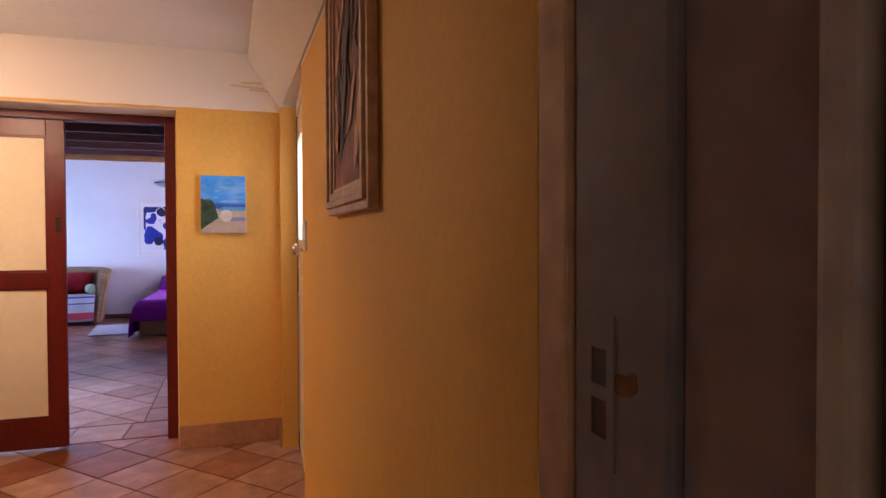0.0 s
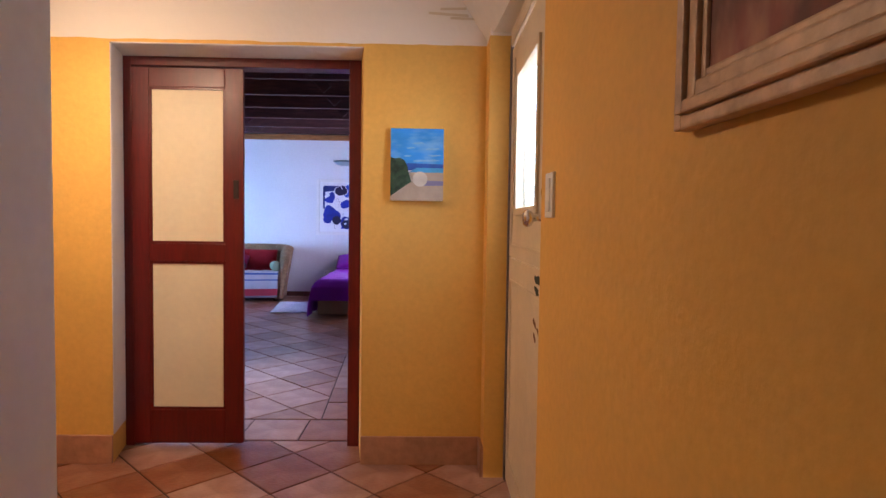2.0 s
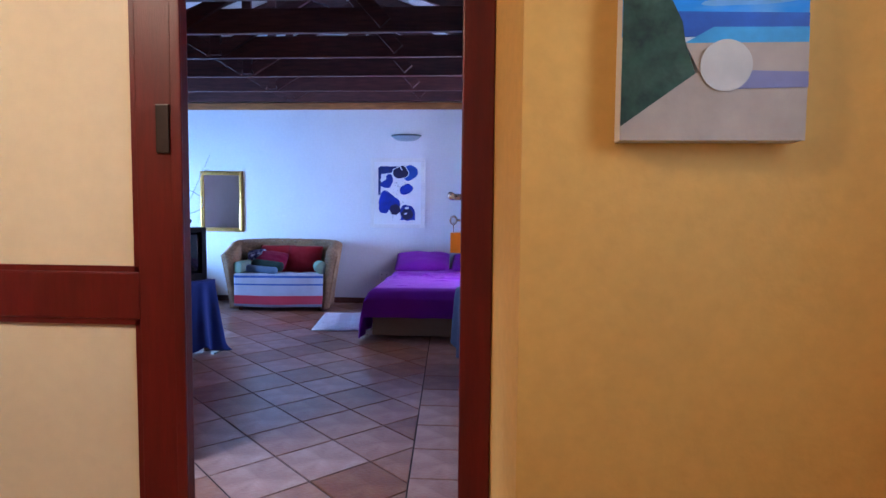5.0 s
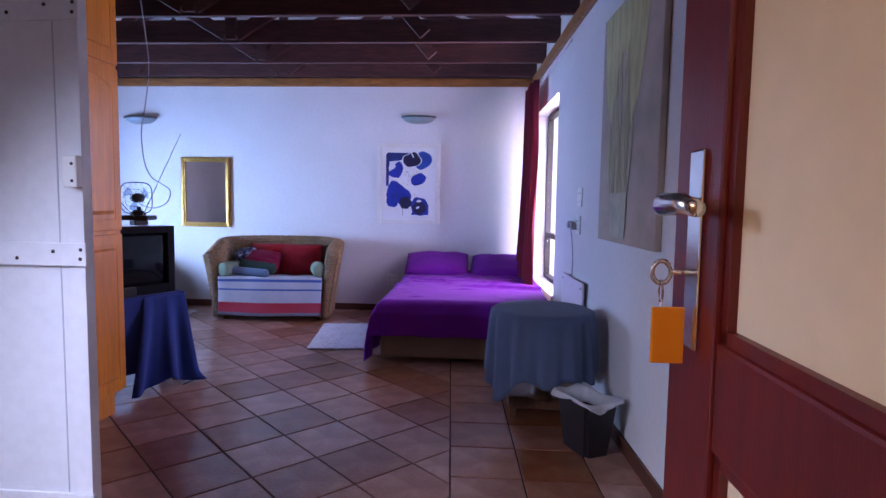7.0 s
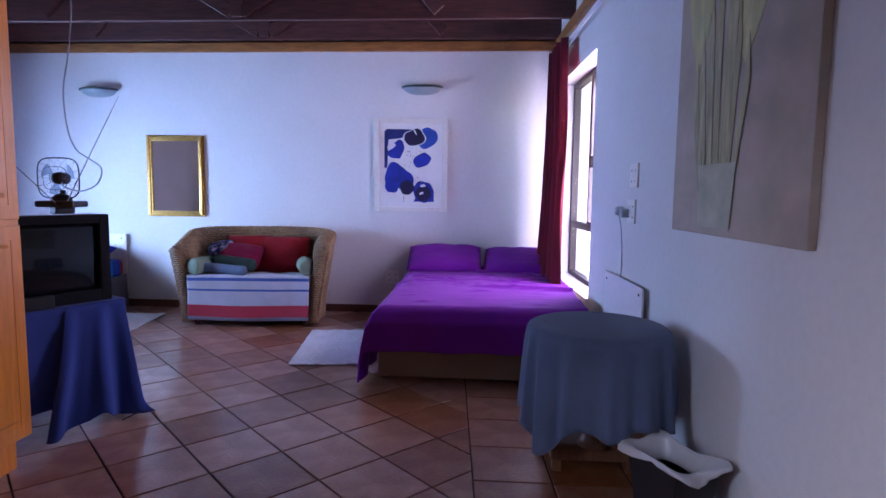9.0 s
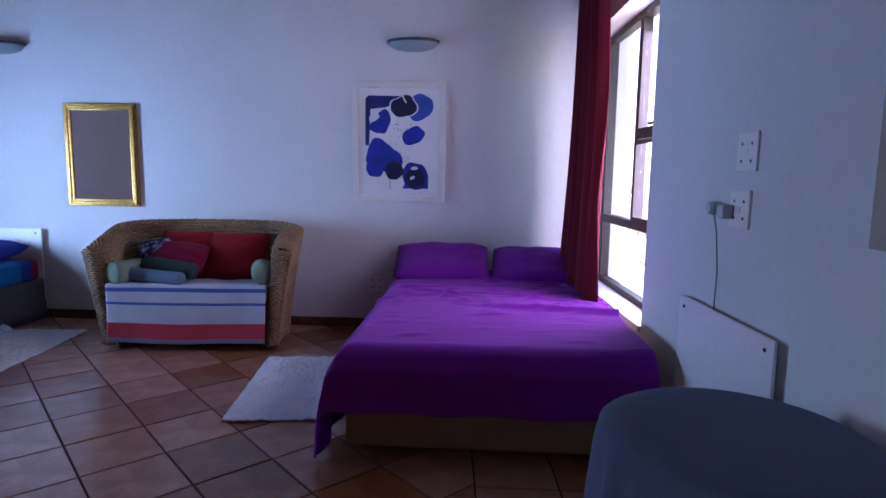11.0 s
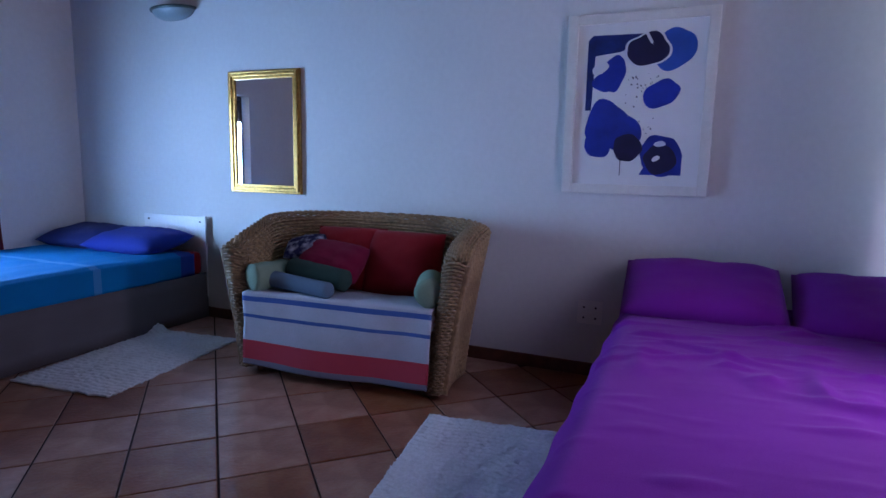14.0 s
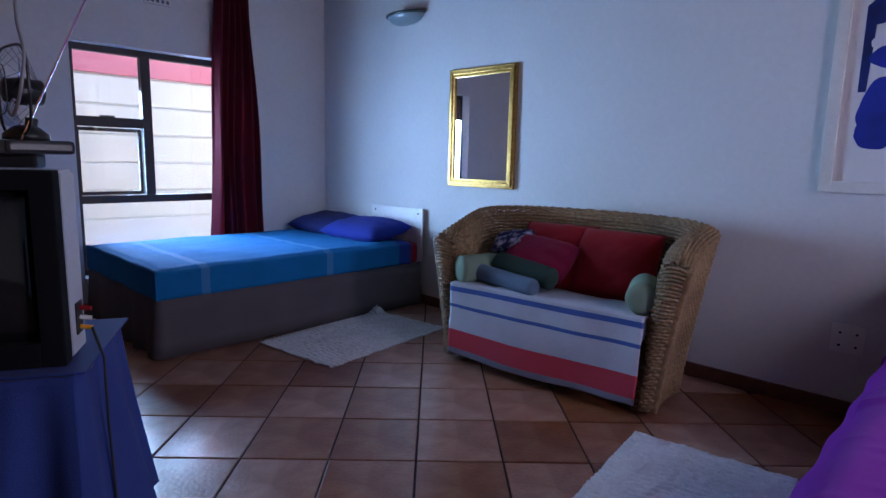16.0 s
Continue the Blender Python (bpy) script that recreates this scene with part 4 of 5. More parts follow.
part("brush_stroke", flat(bmesh.new(), [(0.105, 0.44), (0.135, 0.44), (0.145, 0.72), (0.27, 0.735), (0.40, 0.785), (0.41, 0.82), (0.13, 0.825), (0.105, 0.80)], -0.0155), BRUSH, ar)
for cx, cz, rx, rz, ro, s, y, m in (
        (0.53, 0.735, 0.11, 0.095, 0.3, 1, -0.0160, INK2), (0.41, 0.742, 0.117, 0.088, 0.05, 2, -0.0178, PAPER), (0.41, 0.742, 0.104, 0.080, 0.05, 2, -0.0188, DARK_INK),
        (0.245, 0.625, 0.058, 0.095, -0.15, 3, -0.0160, INK), (0.20, 0.585, 0.066, 0.050, 0.2, 4, -0.0168, INK), (0.175, 0.655, 0.045, 0.024, 0.4, 5, -0.0176, PAPER),
        (0.485, 0.52, 0.088, 0.068, 0.45, 6, -0.0160, INK),
        (0.225, 0.36, 0.118, 0.125, 0.2, 7, -0.0160, INK), (0.30, 0.325, 0.105, 0.085, -0.1, 8, -0.0168, INK), (0.18, 0.26, 0.075, 0.065, 0, 9, -0.0164, INK),
        (0.335, 0.245, 0.075, 0.072, 0.4, 10, -0.0178, DARK_INK),
        (0.50, 0.205, 0.105, 0.105, 0, 11, -0.0160, INK), (0.50, 0.185, 0.080, 0.075, 0.2, 12, -0.0170, DARK_INK), (0.495, 0.265, 0.03, 0.014, 0.1, 13, -0.0180, PAPER), (0.48, 0.19, 0.022, 0.012, 0.5, 14, -0.0180, PAPER), (0.41, 0.80, 0.008, 0.04, 0.5, 15, -0.0196, PAPER)):
    part("ink_shape", blob(bmesh.new(), cx, cz, rx, rz, ro, s, y, 0.0008, 44, 0.10), m, ar)
part("ink_foot", flat(bmesh.new(), [(0.40, 0.105), (0.605, 0.105), (0.605, 0.20), (0.44, 0.18)], -0.0163, 0.0008), INK, ar)
rnd = random.Random(5)
sp = bmesh.new()
for k in range(46):
    blob(sp, rnd.uniform(0.31, 0.47), rnd.uniform(0.30, 0.62), rnd.uniform(0.0015, 0.005), rnd.uniform(0.0015, 0.006), 0, k, -0.0158, 0.0006, 7, 0.1)
flat(sp, [(0.30, 0.10), (0.304, 0.10), (0.304, 0.18), (0.30, 0.18)], -0.0158)
tagged(part("ink_spatter", sp, DARK_INK, ar), kind="stuff")

# tall canvas on the east wall, facing -x of EAST
fl = thing("flower_canvas", EAST @ pose(-0.032, 3.345, 1.085, 0, 0, -90), "large unframed canvas of pale arum lilies in a vase", "painting")
FWID, FHT = 0.985, 1.28
part("canvas", one_box(0, FWID, 0.0, 0.03, 0, FHT, 0.004), material("mauve_beige_paint", (0.50, 0.41, 0.34), 0.7, 0, 0.12, 7, 0.4, 140, 0.18, 2.5, second=(0.40, 0.36, 0.27)), fl)
LILY = material("pale_yellow_green_paint", (0.56, 0.54, 0.27), 0.7, 0, 0.15, 10, 0.3, 120, 0.2, 5, stretch=(2, 1, 0.5))
STEM = material("olive_green_paint", (0.47, 0.44, 0.25), 0.7, 0, 0.25, 14, 0.3, 120, 0.3, 6, stretch=(4, 1, 0.4))
VASE = material("pale_green_glass_paint", (0.42, 0.42, 0.31), 0.7, 0, 0.2, 8, 0.3, 120)
part("lily", flat(bmesh.new(), [(0.06, 1.05), (0.12, 0.80), (0.20, 0.62), (0.27, 0.78), (0.34, 0.95), (0.42, 1.02), (0.46, 1.27), (0.05, 1.27)], -0.0015), LILY, fl)
part("lily", flat(bmesh.new(), [(0.44, 1.27), (0.43, 0.95), (0.50, 0.72), (0.58, 0.60), (0.68, 0.74), (0.76, 0.95), (0.82, 1.27)], -0.0018), LILY, fl)
for k, (x0, x1, zt) in enumerate(((0.24, 0.32, 0.80), (0.31, 0.36, 0.94), (0.38, 0.40, 1.02), (0.46, 0.44, 0.98), (0.53, 0.48, 0.84), (0.20, 0.30, 0.68), (0.60, 0.51, 0.70), (0.50, 0.46, 1.04))):
    part("stem", flat(bmesh.new(), [(x1 - 0.020, 0.10), (x1 + 0.020, 0.10), (x0 + 0.026, zt - 0.16), (x0 + 0.006, zt), (x0 - 0.022, zt - 0.2)], -0.003 - 0.0003 * k), STEM, fl)
part("vase", flat(bmesh.new(), [(0.28, 0.03), (0.54, 0.03), (0.565, 0.27), (0.26, 0.27)], -0.0062), VASE, fl)

# ---- bedroom: furniture ----
# purple bed
BX0, BX1, BY0, BY1, BT = -1.005, 0.385, 9.33, 11.46, 0.50
bed = thing("double_bed", pose(0, 0, 0), "double bed made up with a purple sheet on a brown base", "bed")
part("base", one_box(BX0 + 0.03, BX1 - 0.01, BY0 + 0.03, BY1, 0.02, 0.27, 0.02), BASE_CLOTH, bed)
part("mattress", one_box(BX0, BX1, BY0, BY1, 0.27, BT - 0.03, 0.07, 4), BASE_CLOTH, bed)


def sheet_drop(u, v):
    """The purple sheet: over the top, down the foot and the open side, the corner trailing to the floor."""
    # u across from the open side to the wall, v along from foot to head; the rims hang
    wx, wy = (BX1 - BX0), (BY1 - BY0)
    s = u * (wx + 0.42) - 0.42
    t = v * (wy + 0.24) - 0.24
    x, y, z = BX0 + s, BY0 + t, BT
    over_x, over_y = max(-s, 0), max(-t, 0)
    r = 0.07
    z -= (math.sqrt(max(over_x ** 2 + over_y ** 2, 0)) if over_x and over_y else over_x + over_y)
    if over_x or over_y:
        z -= 0.6 * r
    if over_x:
        x = BX0 - 0.035 * min(over_x / 0.06, 1) - 0.05 * over_x + 0.018 * math.sin(y * 19) * min(over_x * 4, 1)
    if over_y:
        y = BY0 - 0.035 * min(over_y / 0.06, 1) - 0.10 * over_y + 0.012 * math.sin(x * 15) * min(over_y * 5, 1)
    if over_x and over_y:
        x -= 0.10 * min(over_x, over_y)
        y -= 0.10 * min(over_x, over_y)
        z -= 0.12 * min(over_x, over_y)
    if not over_x and not over_y:
        z += 0.006 * noise.noise(Vector((x * 1.6, y * 1.5, 2))) + 0.0025 * noise.noise(Vector((x * 5, y * 8, 5)))
        z += 0.018 * max(0.0, noise.noise(Vector((x * 5 + 2 * y, y * 17 - 3 * x, 8)))) ** 2 * (1 + 2 * max(0, min(1, (y - 10.2) * 2)))
        z += 0.034 * math.exp(-((y - 10.12 + 0.42 * x - 0.10 * math.sin(3 * x)) / 0.026) ** 2) * max(0, min(1, (x + 0.5) * 2))
        z += 0.020 * math.exp(-((y - 10.55 - 0.10 * math.sin(5 * x)) / 0.016) ** 2) * (0.5 + 0.5 * math.sin(9 * x + 1))
        z += 0.030 * max(0.0, noise.noise(Vector((x * 11, y * 4.5 + 2 * x, 31)))) ** 1.5 * math.exp(-((y - 10.25 + 0.15 * x) / 0.17) ** 2)
        z += 0.012 * math.exp(-((y - 10.42 + 0.12 * math.sin(4 * x)) / 0.02) ** 2)
        edge = min(s, t)
        if edge < r:
            z -= (r - edge) ** 2 / (2 * r) * 1.2
    return (x, y, max(z, 0.015))


bs = sheet(sheet_drop, 150, 220, 0.004)
part("bed_sheet", bs, PURPLE, bed, "rumpled purple cotton sheet", True)
for x, w, rz, seed, zz in ((-0.66, 0.70, 2, 3, 0.60), (0.05, 0.66, -4, 8, 0.585)):
    tagged(part("pillow", pillow(w, 0.46, 0.16, seed), PURPLE, None, "", True, pose(x, 11.22, zz, 24, 0, rz)), "purple cotton pillow propped against the wall", "pillow", "purple pillows")

# blue bed
QX0, QX1, QY0, QY1, QT = -5.27, -4.03, 9.48, 11.47, 0.515
bb = thing("single_bed", pose(0, 0, 0), "bed with a sky blue striped sheet and a grey valance", "bed")


def valance(u, v):
    per = [(QX1, QY1), (QX1, QY0), (QX0, QY0)]
    L = (QY1 - QY0) + (QX1 - QX0)
    d = u * L
    w = 0.010 * math.sin(d * 26 + 2 * math.sin(d * 5)) * (1 - v) + 0.01 * (1 - v)
    if d < QY1 - QY0:
        return (QX1 + 0.006 + w * (0.25 if d < QY1 - QY0 - 0.1 else 1), QY1 - d, 0.008 + 0.34 * v)
    return (QX1 - (d - (QY1 - QY0)), QY0 - 0.006 - w * 1.6, 0.008 + 0.34 * v)


part("base", one_box(QX0 + 0.02, QX1 - 0.02, QY0 + 0.02, QY1, 0.0, 0.33, 0.01), BASE_CLOTH, bb)
part("valance", sheet(valance, 160, 4, 0.003), GREY_SKIRT, bb, "grey-brown gathered valance", True)
part("mattress", one_box(QX0 + 0.01, QX1 - 0.008, QY0 + 0.01, QY1 - 0.02, 0.33, QT - 0.012, 0.045, 4), RED, bb, "red mattress end")


def blue_sheet(u, v):
    wx, wy = QX1 - QX0, QY1 - QY0 - 0.12
    s = u * (wx + 0.34) - 0.17
    t = v * (wy + 0.17) - 0.17
    ox = max(-s, 0, s - wx)
    oy = max(-t, 0)
    x, y, z = QX0 + min(max(s, 0), wx), QY0 + max(t, 0), QT
    if s > wx:
        x += 0.012
    if s < 0:
        x -= 0.012
    if oy:
        y -= 0.012 + 0.004 * math.sin(x * 14)
    z -= max(ox, oy)
    if not ox and not oy:
        z += 0.007 * noise.noise(Vector((x * 3, y * 3, 1))) + 0.006 * noise.noise(Vector((x * 9, y * 4, 7)))
        e = min(s, wx - s, t)
        if e < 0.05:
            z -= (0.05 - e) ** 2 / 0.10
    return (x, y, z)


part("bed_sheet", sheet(blue_sheet, 80, 110, 0.003), BLUE_SPREAD, bb, "sky blue cotton sheet with pale stripes", True)
for x, w, m, seed, lab, y in ((-4.42, 0.66, ROYAL, 12, "royal blue cotton pillow lying on the bed", 11.22), (-4.98, 0.60, NAVY, 17, "navy cotton pillow lying on the bed", 11.24)):
    tagged(part("pillow", pillow(w, 0.42, 0.15, seed), m, None, "", True, pose(x, y, 0.585, 8, 0, 3)), lab, "pillow", "blue pillows")


def heater(at, w, h, label):
    t = thing("panel_heater", at, label, "heater", "panel heaters")
    part("panel", one_box(0, w, -0.038, -0.026, 0, h, 0.003), WHITE_PAINT, t)
    for x in (0.08, w - 0.08):
        part("bracket", one_box(x - 0.015, x + 0.015, -0.026, 0.0, h * 0.3, h * 0.7), GREY_CASE, t)
    for x in (0.05, w - 0.05):
        part("screw", lathe(bmesh.new(), [(0.008, 0), (0.006, 0.004)], 12, pose(x, -0.038, h - 0.04, 90, 0, 0)), BRONZE, t)
    return t


heater(pose(-4.64, 11.5, 0.16), 0.625, 0.60, "white wall panel heater behind the pillows")
heater(EAST @ pose(0, 4.40, 0.155, 0, 0, -90), 0.72, 0.60, "white wall panel heater beside the bed")


# sockets
def socket_plate(at, label):
    t = thing("wall_socket", at, label, "socket", "wall sockets")
    part("plate", one_box(0, 0.135, -0.010, 0.0, 0, 0.135, 0.004), PLASTIC_WHITE, t)
    for cx, cz in ((0.035, 0.035), (0.10, 0.035), (0.035, 0.095), (0.10, 0.095)):
        part("pin_hole", lathe(bmesh.new(), [(0.006, 0), (0.006, 0.001)], 10, pose(cx, -0.010, cz, 90, 0, 0)), BLACK, t)
    part("rocker", one_box(0.055, 0.08, -0.014, -0.010, 0.055, 0.078, 0.002), PLASTIC_WHITE, t)
    return t


socket_plate(EAST @ pose(0, 4.06, 1.275, 0, 0, -90), "white plastic double wall socket")
socket_plate(EAST @ pose(0, 4.085, 1.075, 0, 0, -90), "white plastic wall socket with an adapter plugged in")
socket_plate(pose(-1.28, 11.5, 0.30), "white plastic wall socket low beside the purple bed")
ad = bmesh.new()
box(ad, 0, 0.05, -0.05, -0.0105, 0.03, 0.08, 0.006)
lathe(ad, [(0.022, 0), (0.026, 0.01), (0.026, 0.04), (0.018, 0.05)], 18, pose(-0.045, -0.012, 0.065, 90, 0, 0))
tagged(part("plug_adapter", ad, GREY_CASE, None, "", False, EAST @ pose(0, 4.10, 1.075, 0, 0, -90)), "grey plug adapter in the wall socket", "plug")
cb = tube(bmesh.new(), [(-0.04, 4.145, 1.13), (-0.02, 4.15, 1.05), (-0.012, 4.14, 0.9), (-0.012, 4.145, 0.70)], 0.003, 6)
tagged(part("heater_cable", cb, CABLE, None, "", True, EAST), "thin white cable down to the heater", "cable")

# round table with cloth
TX, TY = 0.205, 8.20
rt = thing("round_table", pose(TX, TY, 0), "round wooden table on a low plinth under a slate blue cloth", "table")
part("tabletop", lathe(bmesh.new(), [(0.26, 0.640), (0.292, 0.645), (0.292, 0.663), (0.26, 0.666)], 40), TABLE_WOOD, rt)
part("pedestal", lathe(bmesh.new(), [(0.075, 0.13), (0.06, 0.16), (0.045, 0.25), (0.045, 0.50), (0.07, 0.60), (0.14, 0.64)], 20), TABLE_WOOD, rt, "", True)
part("plinth", one_box(-0.19, 0.19, -0.02, 0.30, 0.055, 0.13, 0.008), TABLE_WOOD, rt, "brown wooden plinth")
for x in (-0.16, 0.16):
    for y in (0.01, 0.27):
        part("foot", one_box(x - 0.02, x + 0.02, y - 0.02, y + 0.02, 0, 0.055, 0.004), TABLE_WOOD, rt)


def tablecloth(u, v):
    a = 2 * math.pi * u
    q = 0.302
    if v < 0.45:
        r = q * v / 0.45
        return (r * math.cos(a), r * math.sin(a), 0.6705 - 0.006 * (v / 0.45) ** 8)
    k = (v - 0.45) / 0.55
    drop = 0.36 + 0.12 * max(0.0, math.cos(2 * (a - 3.75))) ** 3 + 0.02 * math.sin(7 * a)
    wave = (0.016 * math.sin(15 * a + 1.5 * math.sin(2 * a)) + 0.007 * math.sin(26 * a)) * k ** 0.7
    r = q + 0.008 * math.sin(min(k * 8, math.pi / 2)) + 0.020 * k + wave
    return (r * math.cos(a), r * math.sin(a), 0.6645 - 0.01 * min(k * 8, 1) - drop * k)


# wall side is kept inside the room
def tablecloth_in(u, v):
    x, y, z = tablecloth(u, v)
    return (min(x, 0.342 - 0.055 * y), y, z)


tagged(part("tablecloth", sheet(tablecloth_in, 200, 26, 0.003, True), SLATE_CLOTH, None, "", True, pose(TX, TY, 0.0035)), "slate blue cotton cloth draped over a round table", "tablecloth")

# bin
bn = thing("waste_bin", pose(0.405, 7.775, 0, 0, 0, 25), "dark rectangular waste bin lined with a white plastic bag", "bin")
tub = bmesh.new()
loops = [[tub.verts.new((sx * w, sy * d, z)) for sx, sy in ((-1, -1), (1, -1), (1, 1), (-1, 1))] for w, d, z in ((0.075, 0.11, 0.0), (0.10, 0.145, 0.285), (0.096, 0.141, 0.285), (0.072, 0.107, 0.012))]
for a, b in zip(loops, loops[1:]):
    for j in range(4):
        tub.faces.new((a[j], a[(j + 1) % 4], b[(j + 1) % 4], b[j]))
tub.faces.new(loops[0][::-1])
tub.faces.new(loops[-1])
bmesh.ops.bevel(tub, geom=[e for e in tub.edges if abs(e.verts[0].co.z - e.verts[1].co.z) > 0.1], offset=0.02, segments=3, affect="EDGES")
part("tub", tub, BIN, bn)


def bag(u, v):
    """The liner: up the inside of the tub, over the rim, then out into four pulled corners."""
    a = 2 * math.pi * u
    c, s = math.cos(a), math.sin(a)
    q = (abs(c) ** 5 + abs(s) ** 5) ** -0.2
    j = noise.noise(Vector((c * 2.4, s * 2.4, v * 2.5)))
    if v < 0.4:
        k = v / 0.4
        return ((0.070 + 0.022 * k) * q * c + 0.006 * j, (0.105 + 0.032 * k) * q * s + 0.006 * j, 0.215 + 0.07 * k + 0.012 * j * k)
    k = (v - 0.4) / 0.6
    tip = abs(math.sin(2 * a)) ** 3
    out = 1 + (0.12 + 0.26 * tip) * math.sin(k * 1.57) + 0.06 * j * k + 0.02 * math.sin(19 * a) * k
    return (0.094 * q * c * out, 0.139 * q * s * out, 0.288 + 0.016 * math.sin(k * math.pi) - (0.030 + 0.02 * math.sin(3 * a + 1) - 0.02 * tip) * k + 0.016 * j * k)


part("bag", sheet(bag, 96, 20, 0.0015, True), BAG, bn, "crumpled white plastic bag liner", True)


# rugs
def rug(x, y, w, d, rz, label, curl):
    def f(u, v):
        z = 0.013 + 0.007 * noise.noise(Vector((u * 26, v * 62, 1))) + 0.003 * math.sin(v * 190 + 2 * math.sin(u * 9)) + 0.003 * noise.noise(Vector((u * 9, v * 13, 4)))
        if curl:
            z += 0.05 * math.exp(-((u - 0.04) ** 2 + (v - 0.96) ** 2) / 0.004)
        return ((u - 0.5) * w + 0.006 * noise.noise(Vector((v * 9, 3, 1))), (v - 0.5) * d + 0.006 * noise.noise(Vector((u * 9, 7, 1))), z)
    return tagged(part("rug", sheet(f, 90, 170, 0.010), RUG, None, "", True, pose(x, y, 0.0, 0, 0, rz)), label, "rug", "white rugs")


rug(-1.425, 10.135, 0.60, 1.02, 7.3, "white tufted cotton rug beside the purple bed", False)
rug(-3.68, 10.57, 0.645, 1.02, 6.0, "white tufted cotton rug with a turned-up corner beside the blue bed", True)

# wicker sofa
so = thing("wicker_sofa", pose(-2.43, 11.05, 0, 0, 0, 4.5), "two-seat tub sofa of woven cane", "sofa")
HW0, HW1 = 0.61, 0.715


def shell(s, h, inner=0.0):
    """The tub: s from -1 (front of one arm) over the back (0) to 1; h from floor (0) to rim (1); inner 0 outside, 1 inside wall."""
    hw = HW0 + (HW1 - HW0) * h ** 1.3 - inner * (0.09 + 0.03 * h)
    back, front = 0.25 + 0.085 * h - inner * 0.085, -0.285
    a_s = abs(s)
    top = 0.69 + 0.15 * max(0.0, 1 - a_s ** 2.4)
    arm = (a_s - 0.48) / 0.52
    if arm > 0:
        x = hw - 0.015 * math.sin(arm * math.pi)
        y = (back - 0.24) * (1 - arm) + front * arm
    else:
        a = a_s / 0.48 * math.pi / 2
        x = hw * math.sin(a) ** 0.80 if a > 0 else 0.0
        y = back - 0.24 * (1 - max(math.cos(a), 0.0) ** 0.85)
    return Vector((math.copysign(x, s), y, 0.03 + (top - 0.03) * h))


def weave(surface, cols, rows, out, thick=0.0088, deep=0.0065):
    """Strands along the first parameter of a surface, passing over and under upright stakes."""
    bm = bmesh.new()
    for r in range(rows):
        h = (r + 0.5) / rows
        rings = []
        for c in range(cols + 1):
            s = c / cols
            p = surface(s, h)
            d = surface(min(s + 0.01, 1.0), h) - surface(max(s - 0.01, 0.0), h)
            w = surface(s, min(h + 0.02, 1.0)) - surface(s, max(h - 0.02, 0.0))
            d, w = d.normalized(), w.normalized()
            nrm = d.cross(w).normalized() * out
            off = deep * (1 if ((c // 2 + r) % 2) else -1) * (0.4 if c % 2 else 1.0)
            rings.append([bm.verts.new(p + nrm * (off + a * 0.006) + w * (b * thick)) for a, b in ((1, 0), (0, 1), (-1, 0), (0, -1))])
        for a, b in zip(rings, rings[1:]):
            for j in range(4):
                bm.faces.new((a[j], a[(j + 1) % 4], b[(j + 1) % 4], b[j]))
    return bm


tagged(part("outer_weave", weave(lambda s, h: shell(2 * s - 1, h), 170, 44, 1), WICKER, so, "", True), kind="stuff")
tagged(part("inner_weave", weave(lambda s, h: shell(2 * s - 1, 0.35 + 0.65 * h, 1.0), 150, 28, -1), WICKER, so, "", True), kind="stuff")


def rolled_top(s, h):
    a, b = shell(2 * s - 1, 1.0, 0.0), shell(2 * s - 1, 1.0, 1.0)
    return a.lerp(b, h) + Vector((0, 0, 0.030 * math.sin(math.pi * h)))


tagged(part("rolled_rim", weave(rolled_top, 170, 9, 1), WICKER, so, "", True), kind="stuff")
for sgn in (-1, 1):
    def arm_front(s, h, sgn=sgn):
        a, b = shell(sgn, h, 0.0), shell(sgn, h, 1.0)
        return a.lerp(b, s) + Vector((0, -0.035 * math.sin(math.pi * s), 0.025 * math.sin(math.pi * s) * h ** 4))
    tagged(part("arm_front", weave(arm_front, 14, 42, sgn), WICKER, so, "", True), kind="stuff")
    e = bmesh.new()
    for ph in (0, math.pi):
        tube(e, [shell(sgn, 1 - k / 40) + Vector((0.006 * math.cos(k * 0.8 + ph), -0.006, 0)) for k in range(41)], 0.010, 6)
    part("arm_edge", e, WICKER, so, "", True)
st = bmesh.new()
for c in range(0, 45):
    tube(st, [shell(-1 + 2 * c / 44, h) for h in (0.0, 0.35, 0.7, 1.0)], 0.005, 5)
tagged(part("stakes", st, WICKER, so), kind="stuff")
part("seat_frame", one_box(-0.57, 0.57, -0.29, 0.20, 0.07, 0.34, 0.02), WICKER, so)
part("seat_cushion", one_box(-0.55, 0.55, -0.31, 0.14, 0.34, 0.455, 0.04, 4), material("beige_seat_cover", (0.42, 0.40, 0.38), 0.9, 0, 0.08, 150), so)
for x in (-0.5, 0.5):
    part("foot", lathe(bmesh.new(), [(0.025, 0), (0.03, 0.07)], 12, pose(x, -0.25, 0)), TABLE_WOOD, so)


def throw(u, v):
    x = (u - 0.5) * 1.10
    sag = 0.012 * noise.noise(Vector((u * 5, v * 3, 2)))
    if v < 0.12:
        k = v / 0.12
        return (x, -0.10 - 0.225 * k, 0.468 + 0.010 * noise.noise(Vector((u * 8, k * 2, 5))))
    k = (v - 0.12) / 0.88
    return (x * (1 - 0.01 * k), -0.335 - 0.035 * k + 0.010 * math.sin(u * 9 + 1) * k + sag, 0.463 - 0.395 * k - 0.012 * math.sin(u * 3.1) * k)


tagged(part("striped_throw", sheet(throw, 70, 50, 0.005), THROW, None, "", True, so.matrix_world.copy()), "white, blue and red striped cotton throw over the sofa seat", "throw")


def on_sofa(name, bm, mat, at, label, category="cushion", group="sofa cushions"):
    return tagged(part(name, bm, mat, None, "", True, so.matrix_world @ at), label, category, group)


